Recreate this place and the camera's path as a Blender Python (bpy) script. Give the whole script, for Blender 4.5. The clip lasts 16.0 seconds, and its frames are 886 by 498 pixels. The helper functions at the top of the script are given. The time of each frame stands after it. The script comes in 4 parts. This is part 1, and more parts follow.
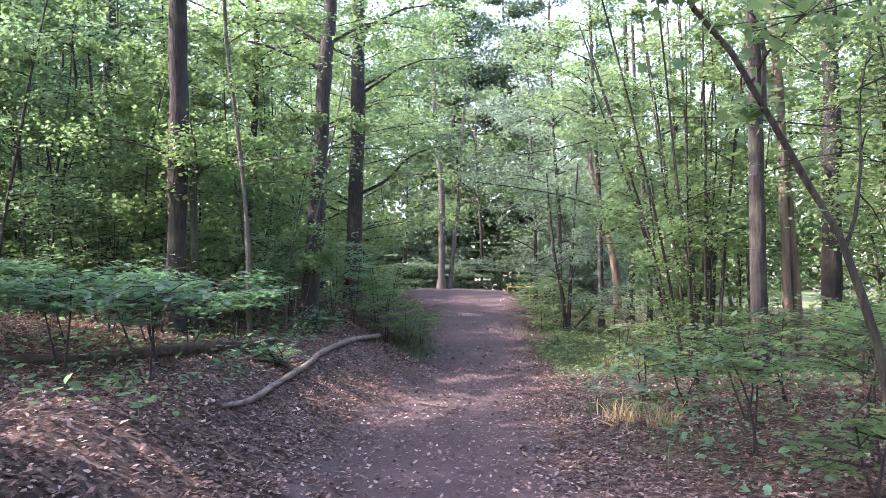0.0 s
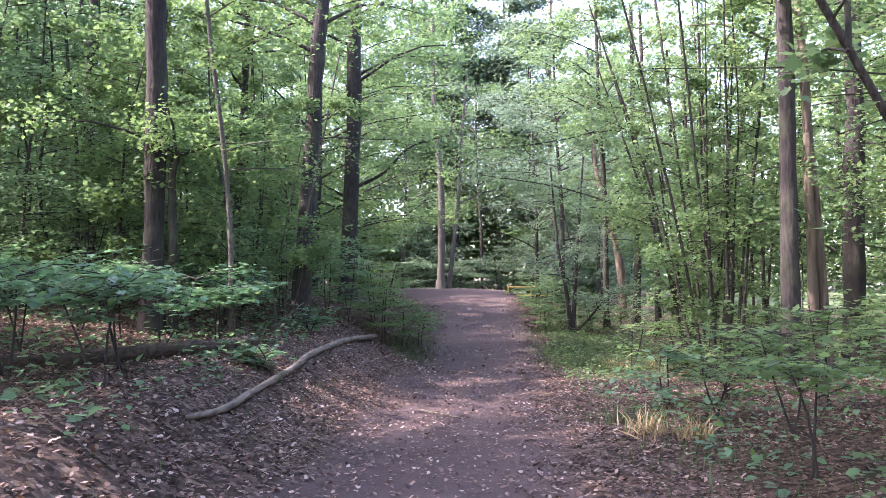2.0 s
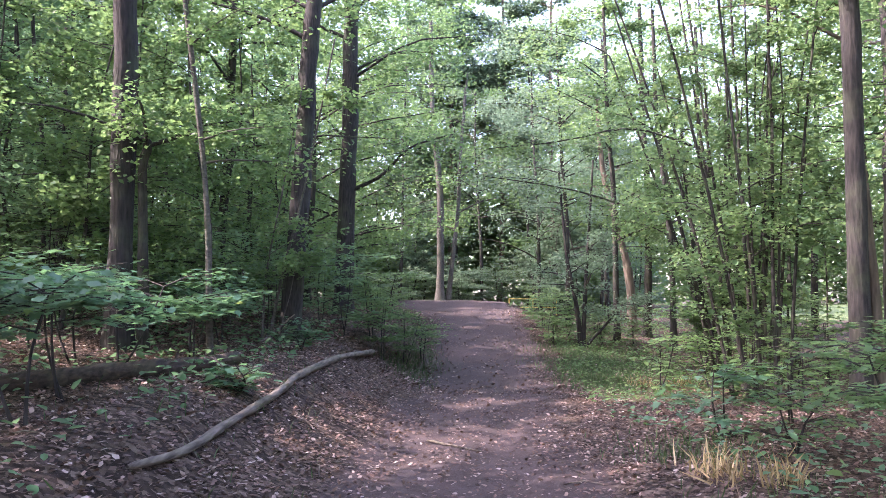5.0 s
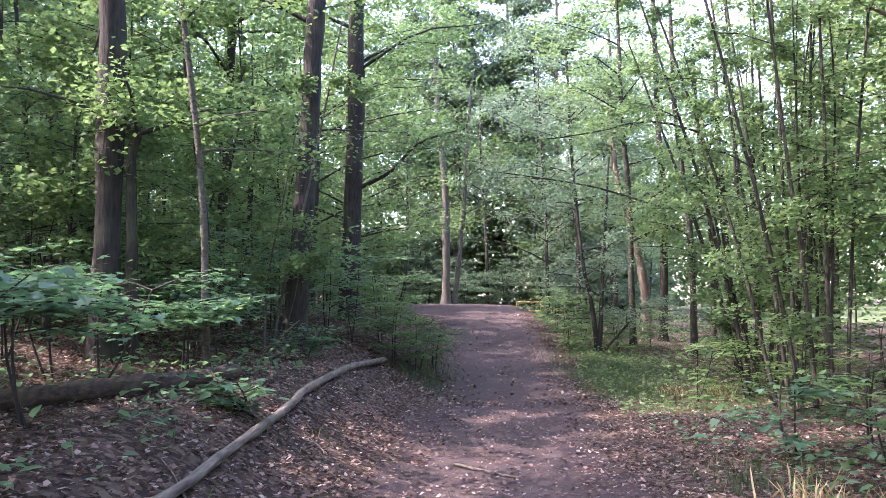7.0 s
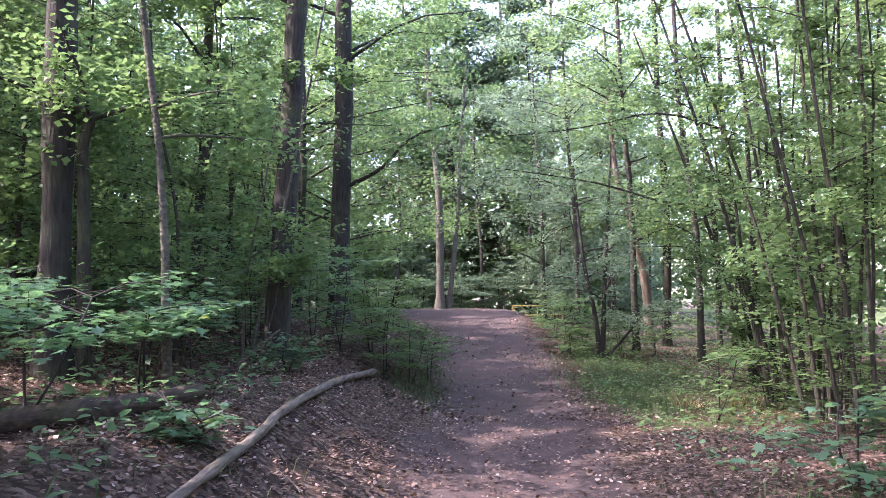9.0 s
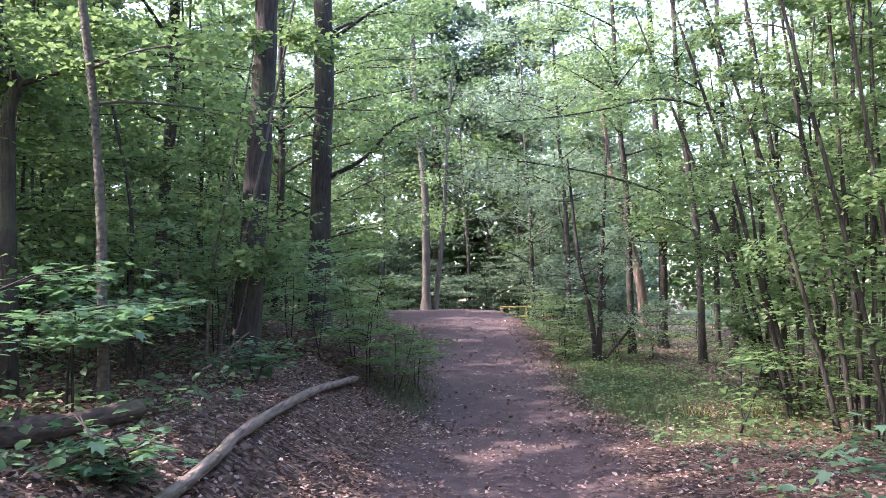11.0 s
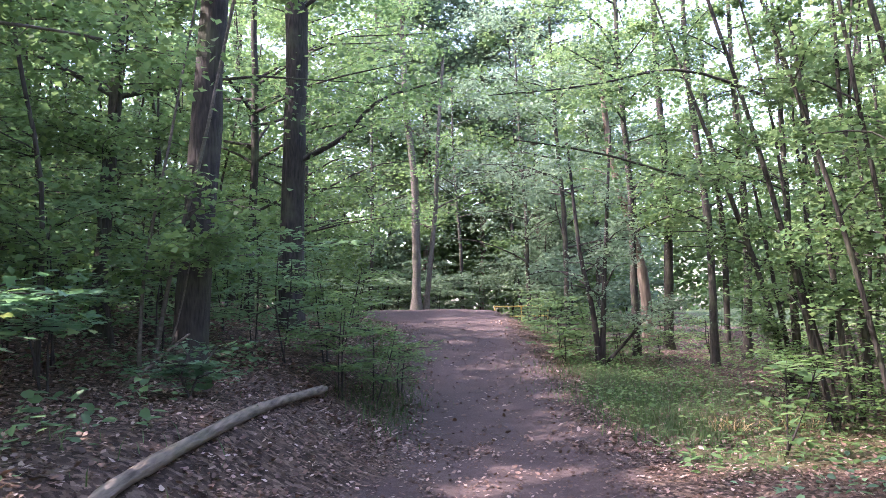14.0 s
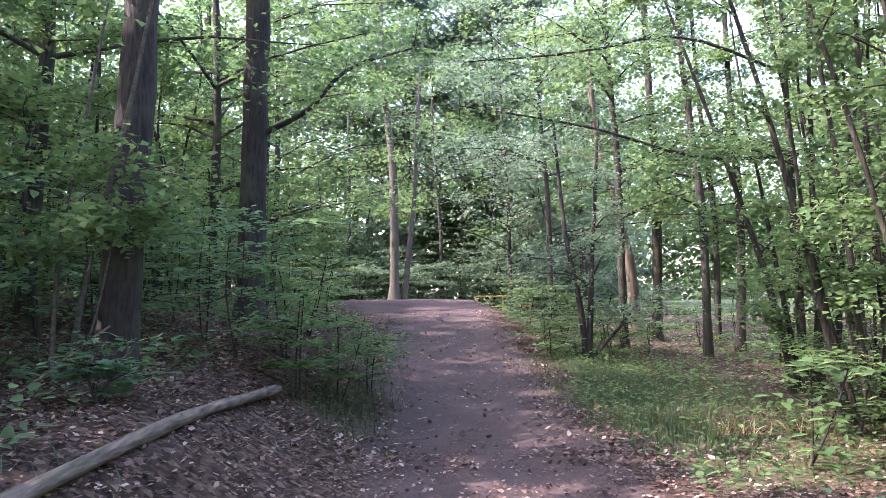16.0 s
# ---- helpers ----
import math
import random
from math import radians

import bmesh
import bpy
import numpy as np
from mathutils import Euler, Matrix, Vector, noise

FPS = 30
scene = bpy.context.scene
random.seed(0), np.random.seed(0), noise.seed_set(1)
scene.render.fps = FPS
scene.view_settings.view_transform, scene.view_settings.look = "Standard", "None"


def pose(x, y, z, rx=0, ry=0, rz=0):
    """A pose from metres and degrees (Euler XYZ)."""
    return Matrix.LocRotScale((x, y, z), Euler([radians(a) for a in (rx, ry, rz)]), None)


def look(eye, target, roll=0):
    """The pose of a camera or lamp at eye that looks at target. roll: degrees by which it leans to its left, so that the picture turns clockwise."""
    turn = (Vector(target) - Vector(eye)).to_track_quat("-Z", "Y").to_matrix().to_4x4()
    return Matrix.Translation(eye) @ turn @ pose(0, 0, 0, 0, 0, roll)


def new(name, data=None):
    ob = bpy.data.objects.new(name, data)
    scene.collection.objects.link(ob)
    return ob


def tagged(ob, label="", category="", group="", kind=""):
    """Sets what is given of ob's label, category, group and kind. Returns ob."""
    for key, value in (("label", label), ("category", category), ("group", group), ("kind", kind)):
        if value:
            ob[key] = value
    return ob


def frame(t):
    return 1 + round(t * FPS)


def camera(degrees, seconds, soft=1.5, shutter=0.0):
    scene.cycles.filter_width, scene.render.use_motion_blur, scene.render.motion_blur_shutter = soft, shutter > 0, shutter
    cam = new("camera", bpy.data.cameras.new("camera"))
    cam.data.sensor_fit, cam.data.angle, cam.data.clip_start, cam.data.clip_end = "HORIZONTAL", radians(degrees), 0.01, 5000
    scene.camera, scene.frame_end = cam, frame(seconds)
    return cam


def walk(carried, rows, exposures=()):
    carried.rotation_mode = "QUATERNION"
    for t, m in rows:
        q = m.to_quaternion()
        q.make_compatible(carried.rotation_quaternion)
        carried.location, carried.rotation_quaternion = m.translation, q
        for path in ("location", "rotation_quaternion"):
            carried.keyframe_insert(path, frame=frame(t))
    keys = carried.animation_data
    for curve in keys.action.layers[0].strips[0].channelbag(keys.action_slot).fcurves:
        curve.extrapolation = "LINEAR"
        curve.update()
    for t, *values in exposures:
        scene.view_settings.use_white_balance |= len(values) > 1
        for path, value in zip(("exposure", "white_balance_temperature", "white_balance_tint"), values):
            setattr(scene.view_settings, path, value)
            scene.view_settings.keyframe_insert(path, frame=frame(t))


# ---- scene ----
cam = camera(58.5, 16.0, soft=0.5)
METRES, EYE, TILT, LEAN, TURN = 9.5, 1.55, 2.6, 0.0, 0.0
ROWS = [
    (0.0, 0.0, 0.0, 0.0, 0.0, 0.0, -0.0),
    (0.5, 0.0021, 0.0312, -0.0049, 0.03, -0.1, -0.04),
    (1.0, 0.0002, 0.0592, -0.0068, -0.05, 0.08, -0.06),
    (1.5, -0.0046, 0.0891, -0.0087, -0.07, 0.19, -0.04),
    (2.0, -0.0029, 0.1155, -0.0143, -0.08, 0.09, -0.07),
    (2.5, -0.0018, 0.1433, -0.0159, -0.2, 0.29, -0.13),
    (3.0, -0.009, 0.1722, -0.0208, -0.33, 0.31, -0.16),
    (3.5, -0.0115, 0.2001, -0.022, -0.34, 0.49, -0.12),
    (6.0, -0.0421, 0.3402, -0.0305, -0.48, 1.16, 0.02),
    (6.5, -0.0507, 0.37, -0.0303, -0.41, 1.2, 0.12),
    (7.0, -0.0523, 0.3987, -0.0321, -0.39, 1.27, 0.23),
    (7.5, -0.0513, 0.429, -0.0312, -0.51, 1.28, 0.27),
    (8.0, -0.0546, 0.4613, -0.0338, -0.64, 1.24, 0.28),
    (8.5, -0.0549, 0.4923, -0.0333, -0.68, 1.46, 0.5),
    (11.0, -0.061, 0.6591, -0.0437, -2.01, 1.65, 0.7),
    (11.5, -0.0619, 0.6936, -0.0457, -2.08, 1.59, 0.69),
    (12.0, -0.057, 0.7233, -0.0499, -2.13, 1.52, 0.69),
    (12.5, -0.0522, 0.7545, -0.0511, -2.3, 1.63, 0.74),
    (13.0, -0.0523, 0.7861, -0.0554, -2.4, 1.57, 0.74),
    (13.5, -0.0485, 0.8169, -0.0553, -2.38, 1.71, 0.76),
    (14.0, -0.0423, 0.8507, -0.0588, -2.47, 1.73, 0.87),
    (14.5, -0.04, 0.8847, -0.061, -2.58, 1.39, 0.8),
    (15.0, -0.0357, 0.9194, -0.0605, -3.51, 1.26, 0.78),
    (15.5, -0.0288, 0.9512, -0.0658, -3.68, 1.34, 0.79),
    (16.0, -0.0259, 0.9862, -0.0678, -3.82, 1.02, 0.75),
]
walk(cam, [(t, pose(0, 0, EYE, TILT, LEAN, TURN) @ pose(METRES * x, METRES * y, METRES * z, 90 + pitch, roll, yaw)) for t, x, y, z, yaw, pitch, roll in ROWS],
     exposures=[(0.0, 3.38, 6500, 34), (8.5, 3.25, 6500, 33), (16.0, 3.4, 6500, 33)])

# ---- light ----
SUN_TURN, SUN_HEIGHT = 263.0, 46.0   # degrees clockwise from +y, degrees above the horizon
SUN_WAY = Vector((math.sin(radians(SUN_TURN)) * math.cos(radians(SUN_HEIGHT)),
                  math.cos(radians(SUN_TURN)) * math.cos(radians(SUN_HEIGHT)),
                  math.sin(radians(SUN_HEIGHT))))
world = bpy.data.worlds.new("sky")
world.use_nodes = True
scene.world = world
sky = world.node_tree.nodes.new("ShaderNodeTexSky")
sky.sky_type = "NISHITA"
sky.sun_disc = False
sky.sun_elevation, sky.sun_rotation = radians(SUN_HEIGHT), radians(SUN_TURN)
sky.air_density, sky.dust_density = 1.0, 2.5
backing = world.node_tree.nodes["Background"]
backing.inputs["Strength"].default_value = 0.15
world.node_tree.links.new(sky.outputs["Color"], backing.inputs["Color"])
sun_lamp = bpy.data.lights.new("sun", "SUN")
sun_lamp.energy, sun_lamp.angle, sun_lamp.color = 1.6, radians(0.6), (1.0, 0.95, 0.87)
sun = new("sun", sun_lamp)
sun.matrix_world = look(SUN_WAY * 60, (0, 0, 0))


# ---- materials ----
def shader(name):
    m = bpy.data.materials.new(name)
    m.use_nodes = True
    return m, m.node_tree.nodes, m.node_tree.links, m.node_tree.nodes["Principled BSDF"]


def ramp(nodes, stops):
    r = nodes.new("ShaderNodeValToRGB")
    while len(r.color_ramp.elements) < len(stops):
        r.color_ramp.elements.new(0.5)
    for e, (at, c) in zip(r.color_ramp.elements, stops):
        e.position, e.color = at, (*c, 1)
    return r


def leaf_material(name, stops, glow=0.4, through_tint=(0.20, 0.36, 0.05), rough=0.5):
    """Leaves: a waxy face, light that shines through, each leaf a little different."""
    m, nodes, links, bsdf = shader(name)
    geo = nodes.new("ShaderNodeNewGeometry")
    r = ramp(nodes, stops)
    links.new(geo.outputs["Random Per Island"], r.inputs[0])
    coord = nodes.new("ShaderNodeTexCoord")
    n = nodes.new("ShaderNodeTexNoise")
    n.inputs["Scale"].default_value = 0.9
    links.new(coord.outputs["Object"], n.inputs["Vector"])
    hsv = nodes.new("ShaderNodeHueSaturation")
    rng = nodes.new("ShaderNodeMapRange")
    rng.inputs["From Min"].default_value, rng.inputs["From Max"].default_value = 0.3, 0.7
    rng.inputs["To Min"].default_value, rng.inputs["To Max"].default_value = 0.7, 1.3
    links.new(n.outputs["Fac"], rng.inputs["Value"])
    links.new(rng.outputs["Result"], hsv.inputs["Value"])
    links.new(r.outputs["Color"], hsv.inputs["Color"])
    links.new(hsv.outputs["Color"], bsdf.inputs["Base Color"])
    bsdf.inputs["Roughness"].default_value = rough
    bsdf.inputs["Specular IOR Level"].default_value = 0.35
    tr = nodes.new("ShaderNodeBsdfTranslucent")
    mixc = nodes.new("ShaderNodeMix")
    mixc.data_type = "RGBA"
    mixc.inputs[0].default_value = 0.55
    mixc.inputs["B"].default_value = (*through_tint, 1)
    links.new(hsv.outputs["Color"], mixc.inputs["A"])
    links.new(mixc.outputs["Result"], tr.inputs["Color"])
    mix = nodes.new("ShaderNodeMixShader")
    mix.inputs[0].default_value = glow
    links.new(bsdf.outputs[0], mix.inputs[1])
    links.new(tr.outputs[0], mix.inputs[2])
    links.new(mix.outputs[0], nodes["Material Output"].inputs["Surface"])
    return m


def bark_material(name, dark, light, moss=0.0, scale=1.0, ridged=True, lying=False):
    m, nodes, links, bsdf = shader(name)
    coord = nodes.new("ShaderNodeTexCoord")
    mp = nodes.new("ShaderNodeMapping")
    mp.inputs["Scale"].default_value = (1, 0.12, 1) if lying else (1, 1, 0.16 if ridged else 1.6)
    links.new(coord.outputs["Object"], mp.inputs["Vector"])
    n1 = nodes.new("ShaderNodeTexNoise")
    n1.inputs["Scale"].default_value, n1.inputs["Detail"].default_value = 34 * scale, 6
    links.new(mp.outputs[0], n1.inputs["Vector"])
    n2 = nodes.new("ShaderNodeTexNoise")
    n2.inputs["Scale"].default_value, n2.inputs["Detail"].default_value = 2.2, 4
    links.new(coord.outputs["Object"], n2.inputs["Vector"])
    r1 = ramp(nodes, [(0.32, dark), (0.68, light)])
    links.new(n1.outputs["Fac"], r1.inputs[0])
    r2 = ramp(nodes, [(0.5, (0, 0, 0)), (0.72, (1, 1, 1))])
    links.new(n2.outputs["Fac"], r2.inputs[0])
    mul = nodes.new("ShaderNodeMath")
    mul.operation = "MULTIPLY"
    mul.inputs[1].default_value = moss
    links.new(r2.outputs["Color"], mul.inputs[0])
    mix = nodes.new("ShaderNodeMix")
    mix.data_type = "RGBA"
    mix.inputs["B"].default_value = (0.10, 0.12, 0.06, 1)
    links.new(mul.outputs[0], mix.inputs[0])
    links.new(r1.outputs["Color"], mix.inputs["A"])
    links.new(mix.outputs["Result"], bsdf.inputs["Base Color"])
    bsdf.inputs["Roughness"].default_value = 0.9
    bump = nodes.new("ShaderNodeBump")
    bump.inputs["Strength"].default_value, bump.inputs["Distance"].default_value = 0.8, 0.03
    links.new(n1.outputs["Fac"], bump.inputs["Height"])
    links.new(bump.outputs[0], bsdf.inputs["Normal"])
    return m


LEAF_MID = leaf_material("broad_leaves", [(0.0, (0.045, 0.10, 0.04)), (0.45, (0.075, 0.15, 0.058)), (0.85, (0.09, 0.17, 0.058)), (1.0, (0.14, 0.20, 0.06))], 0.5, (0.28, 0.44, 0.16))
LEAF_DARK = leaf_material("shade_leaves", [(0.0, (0.05, 0.11, 0.06)), (0.6, (0.08, 0.16, 0.08)), (1.0, (0.12, 0.21, 0.095))], 0.52, (0.27, 0.45, 0.21))
LEAF_LIGHT = leaf_material("sunny_leaves", [(0.0, (0.05, 0.11, 0.05)), (0.5, (0.08, 0.16, 0.065)), (0.9, (0.10, 0.175, 0.06)), (1.0, (0.16, 0.21, 0.07))], 0.5, (0.29, 0.43, 0.17))
# willow grey, paler so that the haze of distance is in the colour
LEAF_HAZE_WILLOW = leaf_material("hazy_grey_leaves", [(0.0, (0.06, 0.105, 0.07)), (0.5, (0.10, 0.165, 0.11)), (1.0, (0.16, 0.23, 0.155))], 0.5, (0.28, 0.41, 0.24))
LEAF_MAPLE = leaf_material("maple_leaves", [(0.0, (0.055, 0.13, 0.085)), (0.6, (0.09, 0.185, 0.11)), (0.92, (0.12, 0.22, 0.11)), (1.0, (0.20, 0.26, 0.07))], 0.4, (0.20, 0.42, 0.16), 0.42)
GRASS = leaf_material("grass_blades", [(0.0, (0.035, 0.075, 0.025)), (0.6, (0.06, 0.115, 0.04)), (1.0, (0.10, 0.12, 0.05))], 0.3, (0.10, 0.19, 0.05))
STRAW = leaf_material("dry_grass_blades", [(0.0, (0.16, 0.13, 0.05)), (0.6, (0.34, 0.25, 0.13)), (1.0, (0.48, 0.38, 0.22))], 0.25, (0.45, 0.32, 0.15))
LITTER = leaf_material("dead_leaves", [(0.0, (0.035, 0.020, 0.016)), (0.45, (0.09, 0.052, 0.041)), (0.8, (0.19, 0.12, 0.098)), (1.0, (0.40, 0.31, 0.27))], 0.12, (0.35, 0.2, 0.1), 0.6)
BARK_OAK = bark_material("oak_bark", (0.012, 0.010, 0.0095), (0.046, 0.039, 0.034), 0.4)
BARK_DARK = bark_material("dark_smooth_bark", (0.013, 0.010, 0.010), (0.036, 0.028, 0.026), 0.3, 0.8)
BARK_PALE = bark_material("pale_smooth_bark", (0.045, 0.040, 0.033), (0.115, 0.102, 0.086), 0.45, 0.6, False)
BARK_BEIGE = bark_material("beige_flaking_bark", (0.07, 0.052, 0.04), (0.20, 0.155, 0.12), 0.25, 0.35)
BARK_YOUNG = bark_material("young_stem_bark", (0.012, 0.010, 0.008), (0.044, 0.038, 0.030), 0.5, 1.2)
DEADWOOD = bark_material("bare_dead_wood", (0.055, 0.042, 0.034), (0.22, 0.175, 0.14), 0.35, 0.8, lying=True)
ROTTEN = bark_material("old_log_bark", (0.024, 0.016, 0.012), (0.085, 0.056, 0.04), 0.4, 0.8, lying=True)


def ground_material():
    m, nodes, links, bsdf = shader("forest_soil")
    coord = nodes.new("ShaderNodeTexCoord")

    def noise_node(scale, detail=5, rough=0.6):
        n = nodes.new("ShaderNodeTexNoise")
        n.inputs["Scale"].default_value, n.inputs["Detail"].default_value, n.inputs["Roughness"].default_value = scale, detail, rough
        links.new(coord.outputs["Object"], n.inputs["Vector"])
        return n

    def blend(fac, a, b):
        x = nodes.new("ShaderNodeMix")
        x.data_type = "RGBA"
        links.new(fac, x.inputs[0])
        links.new(a, x.inputs["A"])
        links.new(b, x.inputs["B"])
        return x.outputs["Result"]

    fine, broad, grit = noise_node(26, 8, 0.7), noise_node(1.3, 4), noise_node(120, 3)
    soil = ramp(nodes, [(0.25, (0.045, 0.031, 0.031)), (0.55, (0.088, 0.063, 0.061)), (0.8, (0.165, 0.125, 0.118))])
    mixn = nodes.new("ShaderNodeMath")
    mixn.operation = "MULTIPLY_ADD"
    mixn.inputs[1].default_value = 0.55
    links.new(fine.outputs["Fac"], mixn.inputs[0])
    half = nodes.new("ShaderNodeMath")
    half.operation = "MULTIPLY"
    half.inputs[1].default_value = 0.45
    links.new(broad.outputs["Fac"], half.inputs[0])
    links.new(half.outputs[0], mixn.inputs[2])
    links.new(mixn.outputs[0], soil.inputs[0])
    vor = nodes.new("ShaderNodeTexVoronoi")
    vor.inputs["Scale"].default_value = 21
    warp = nodes.new("ShaderNodeMix")
    warp.data_type = "VECTOR"
    warp.inputs[0].default_value = 0.06
    links.new(coord.outputs["Object"], warp.inputs[4])
    links.new(fine.outputs["Color"], warp.inputs[5])
    links.new(warp.outputs[1], vor.inputs["Vector"])
    sep = nodes.new("ShaderNodeSeparateColor")
    links.new(vor.outputs["Color"], sep.inputs[0])
    litter = ramp(nodes, [(0.0, (0.022, 0.014, 0.011)), (0.4, (0.05, 0.032, 0.025)), (0.8, (0.10, 0.068, 0.052)), (1.0, (0.18, 0.13, 0.10))])
    links.new(sep.outputs[0], litter.inputs[0])
    green = ramp(nodes, [(0.3, (0.04, 0.05, 0.022)), (0.7, (0.10, 0.12, 0.04))])
    links.new(fine.outputs["Fac"], green.inputs[0])
    field = ramp(nodes, [(0.3, (0.06, 0.10, 0.035)), (0.7, (0.13, 0.16, 0.07))])
    links.new(broad.outputs["Fac"], field.inputs[0])

    def mask(name, low=0.35, high=0.65):
        at = nodes.new("ShaderNodeAttribute")
        at.attribute_name = name
        add = nodes.new("ShaderNodeMath")
        add.operation = "MULTIPLY_ADD"
        add.inputs[1].default_value = 0.5
        sub = nodes.new("ShaderNodeMath")
        sub.operation = "SUBTRACT"
        sub.inputs[1].default_value = 0.25
        links.new(fine.outputs["Fac"], add.inputs[0])
        links.new(at.outputs["Fac"], add.inputs[2])
        links.new(add.outputs[0], sub.inputs[0])
        r = nodes.new("ShaderNodeMapRange")
        r.inputs["From Min"].default_value, r.inputs["From Max"].default_value = low, high
        links.new(sub.outputs[0], r.inputs["Value"])
        return r.outputs["Result"]

    c = blend(mask("trail"), litter.outputs["Color"], soil.outputs["Color"])
    c = blend(mask("verge"), c, green.outputs["Color"])
    c = blend(mask("meadow"), c, field.outputs["Color"])
    links.new(c, bsdf.inputs["Base Color"])
    bsdf.inputs["Roughness"].default_value = 0.92
    bsdf.inputs["Specular IOR Level"].default_value = 0.25
    bump = nodes.new("ShaderNodeBump")
    bump.inputs["Strength"].default_value, bump.inputs["Distance"].default_value = 0.7, 0.02
    tall = nodes.new("ShaderNodeMath")
    tall.operation = "ADD"
    links.new(fine.outputs["Fac"], tall.inputs[0])
    links.new(grit.outputs["Fac"], tall.inputs[1])
    links.new(tall.outputs[0], bump.inputs["Height"])
    links.new(bump.outputs[0], bsdf.inputs["Normal"])
    return m


SOIL = ground_material()


def paint_material(name, colour, rough=0.5, metal=0.0):
    m, nodes, links, bsdf = shader(name)
    n = nodes.new("ShaderNodeTexNoise")
    n.inputs["Scale"].default_value, n.inputs["Detail"].default_value = 9, 6
    r = ramp(nodes, [(0.35, tuple(c * 0.55 for c in colour)), (0.6, colour)])
    links.new(n.outputs["Fac"], r.inputs[0])
    links.new(r.outputs["Color"], bsdf.inputs["Base Color"])
    bsdf.inputs["Roughness"].default_value, bsdf.inputs["Metallic"].default_value = rough, metal
    return m


RAIL_PAINT = paint_material("weathered_yellow_paint", (0.62, 0.46, 0.14))


# ---- the lie of the land ----
def smooth(a, b, v):
    k = np.clip((v - a) / (b - a), 0, 1)
    return k * k * (3 - 2 * k)


def wave(x, y):
    return (np.sin(x * 1.3 + 0.7 * np.sin(y * 0.9)) * np.sin(y * 1.1 + 1.9) * 0.5
            + np.sin(x * 2.9 + y * 1.7) * 0.22 + np.sin(x * 5.3 - y * 4.1 + 1.0) * 0.12)


def trail_middle(y):
    return np.interp(y, [-60, 0, 7, 11, 16, 20, 27, 33, 37, 40, 43, 50], [-1, -0.1, 0.0, 0.05, 0.62, 0.75, 1.25, 1.3, 0.8, 0.1, -1.0, -6])


def trail_half(y):
    return np.interp(y, [0, 7, 12, 16, 20, 27, 33, 38, 42], [1.25, 1.2, 1.2, 1.3, 1.4, 1.6, 1.7, 2.4, 3.2])


def land(x, y):
    x, y = np.asarray(x, float), np.asarray(y, float)
    mid = np.interp(y, [-60, 0, 8, 15, 20, 24, 28, 32, 36, 40, 44, 50, 70, 120], [0.8, 0, -0.16, -0.28, -0.33, -0.25, 0.06, 0.48, 0.92, 1.28, 1.34, 0.7, 0.35, 0.2])
    u, h = x - trail_middle(y), trail_half(y)
    left, right = -u - h * 0.8, u - h * 0.9
    top = 0.24 + 0.34 * smooth(0.7, 1.8, left) + 0.45 * smooth(2, 7, left) + 0.6 * smooth(7, 24, left) + 0.45 * smooth(18, 24, y) + 0.35 * smooth(30, 40, y)
    flat = np.interp(y, [0, 8, 12, 17, 22, 30, 40, 60], [0.05, 0.05, -0.05, -0.34, -0.36, -0.16, 0.25, 0.85]) + 0.05 * np.clip(right, 0, 12) * smooth(20, 8, y)
    z = mid + (top - mid) * smooth(-0.25, 1.35, left)
    z = z + (flat - z) * smooth(0.0, 3.2, right) * (right > 0)
    z = z + 0.10 * np.exp(-((x - 2.1) ** 2 / 0.35 + (y - 9.4) ** 2 / 0.8))
    rut = np.exp(-((u - 0.35) / 0.28) ** 2) * 0.05 * smooth(36, 28, y)
    rut = rut + np.exp(-((u + 0.5) / 0.2) ** 2) * 0.03 * smooth(36, 28, y) * (0.6 + 0.4 * np.sin(y * 0.8))
    calm = 0.2 + 0.8 * smooth(-0.2, 0.8, np.abs(u) - h)
    return z - rut + 0.035 * wave(x, y) * calm


def ground_at(x, y):
    return float(land(x, y))


def mesh_of(name, verts, faces, material, smooth_faces=False):
    """A mesh from arrays; every face has the same number of corners."""
    verts, faces = np.asarray(verts, np.float32), np.asarray(faces, np.int32)
    me = bpy.data.meshes.new(name)
    me.vertices.add(len(verts))
    me.vertices.foreach_set("co", verts.ravel())
    me.loops.add(faces.size)
    me.loops.foreach_set("vertex_index", faces.ravel())
    me.polygons.add(len(faces))
    me.polygons.foreach_set("loop_start", np.arange(0, faces.size, faces.shape[1], dtype=np.int32))
    if smooth_faces:
        me.polygons.foreach_set("use_smooth", np.ones(len(faces), bool))
    me.update(calc_edges=True)
    me.materials.append(material)
    return me


def part(name, me, parent, label=""):
    ob = new(name, me)
    ob.parent = parent
    return tagged(ob, label)


rng = np.random.default_rng(7)


def steps(*spans):
    return np.unique(np.concatenate([np.arange(a, b, s) for a, b, s in spans]).round(4))


gx = steps((-600, -60, 60), (-60, -16, 4), (-16, -5, 0.4), (-5, 6, 0.12), (6, 16, 0.4), (16, 60, 4), (60, 601, 60))
gy = steps((-600, -60, 60), (-60, -4, 4), (-4, 2, 0.4), (2, 24, 0.12), (24, 48, 0.25), (48, 80, 2), (80, 601, 40))
GX, GY = np.meshgrid(gx, gy)
GZ = land(GX, GY)
fine = rng.normal(0, 0.006, GX.shape) * (0.4 + 0.6 * smooth(-0.3, 0.5, np.abs(GX - trail_middle(GY)) - trail_half(GY)))
GZ = GZ + fine
nx, ny = len(gx), len(gy)
idx = np.arange(nx * ny).reshape(ny, nx)
quads = np.stack([idx[:-1, :-1], idx[:-1, 1:], idx[1:, 1:], idx[1:, :-1]], -1).reshape(-1, 4)
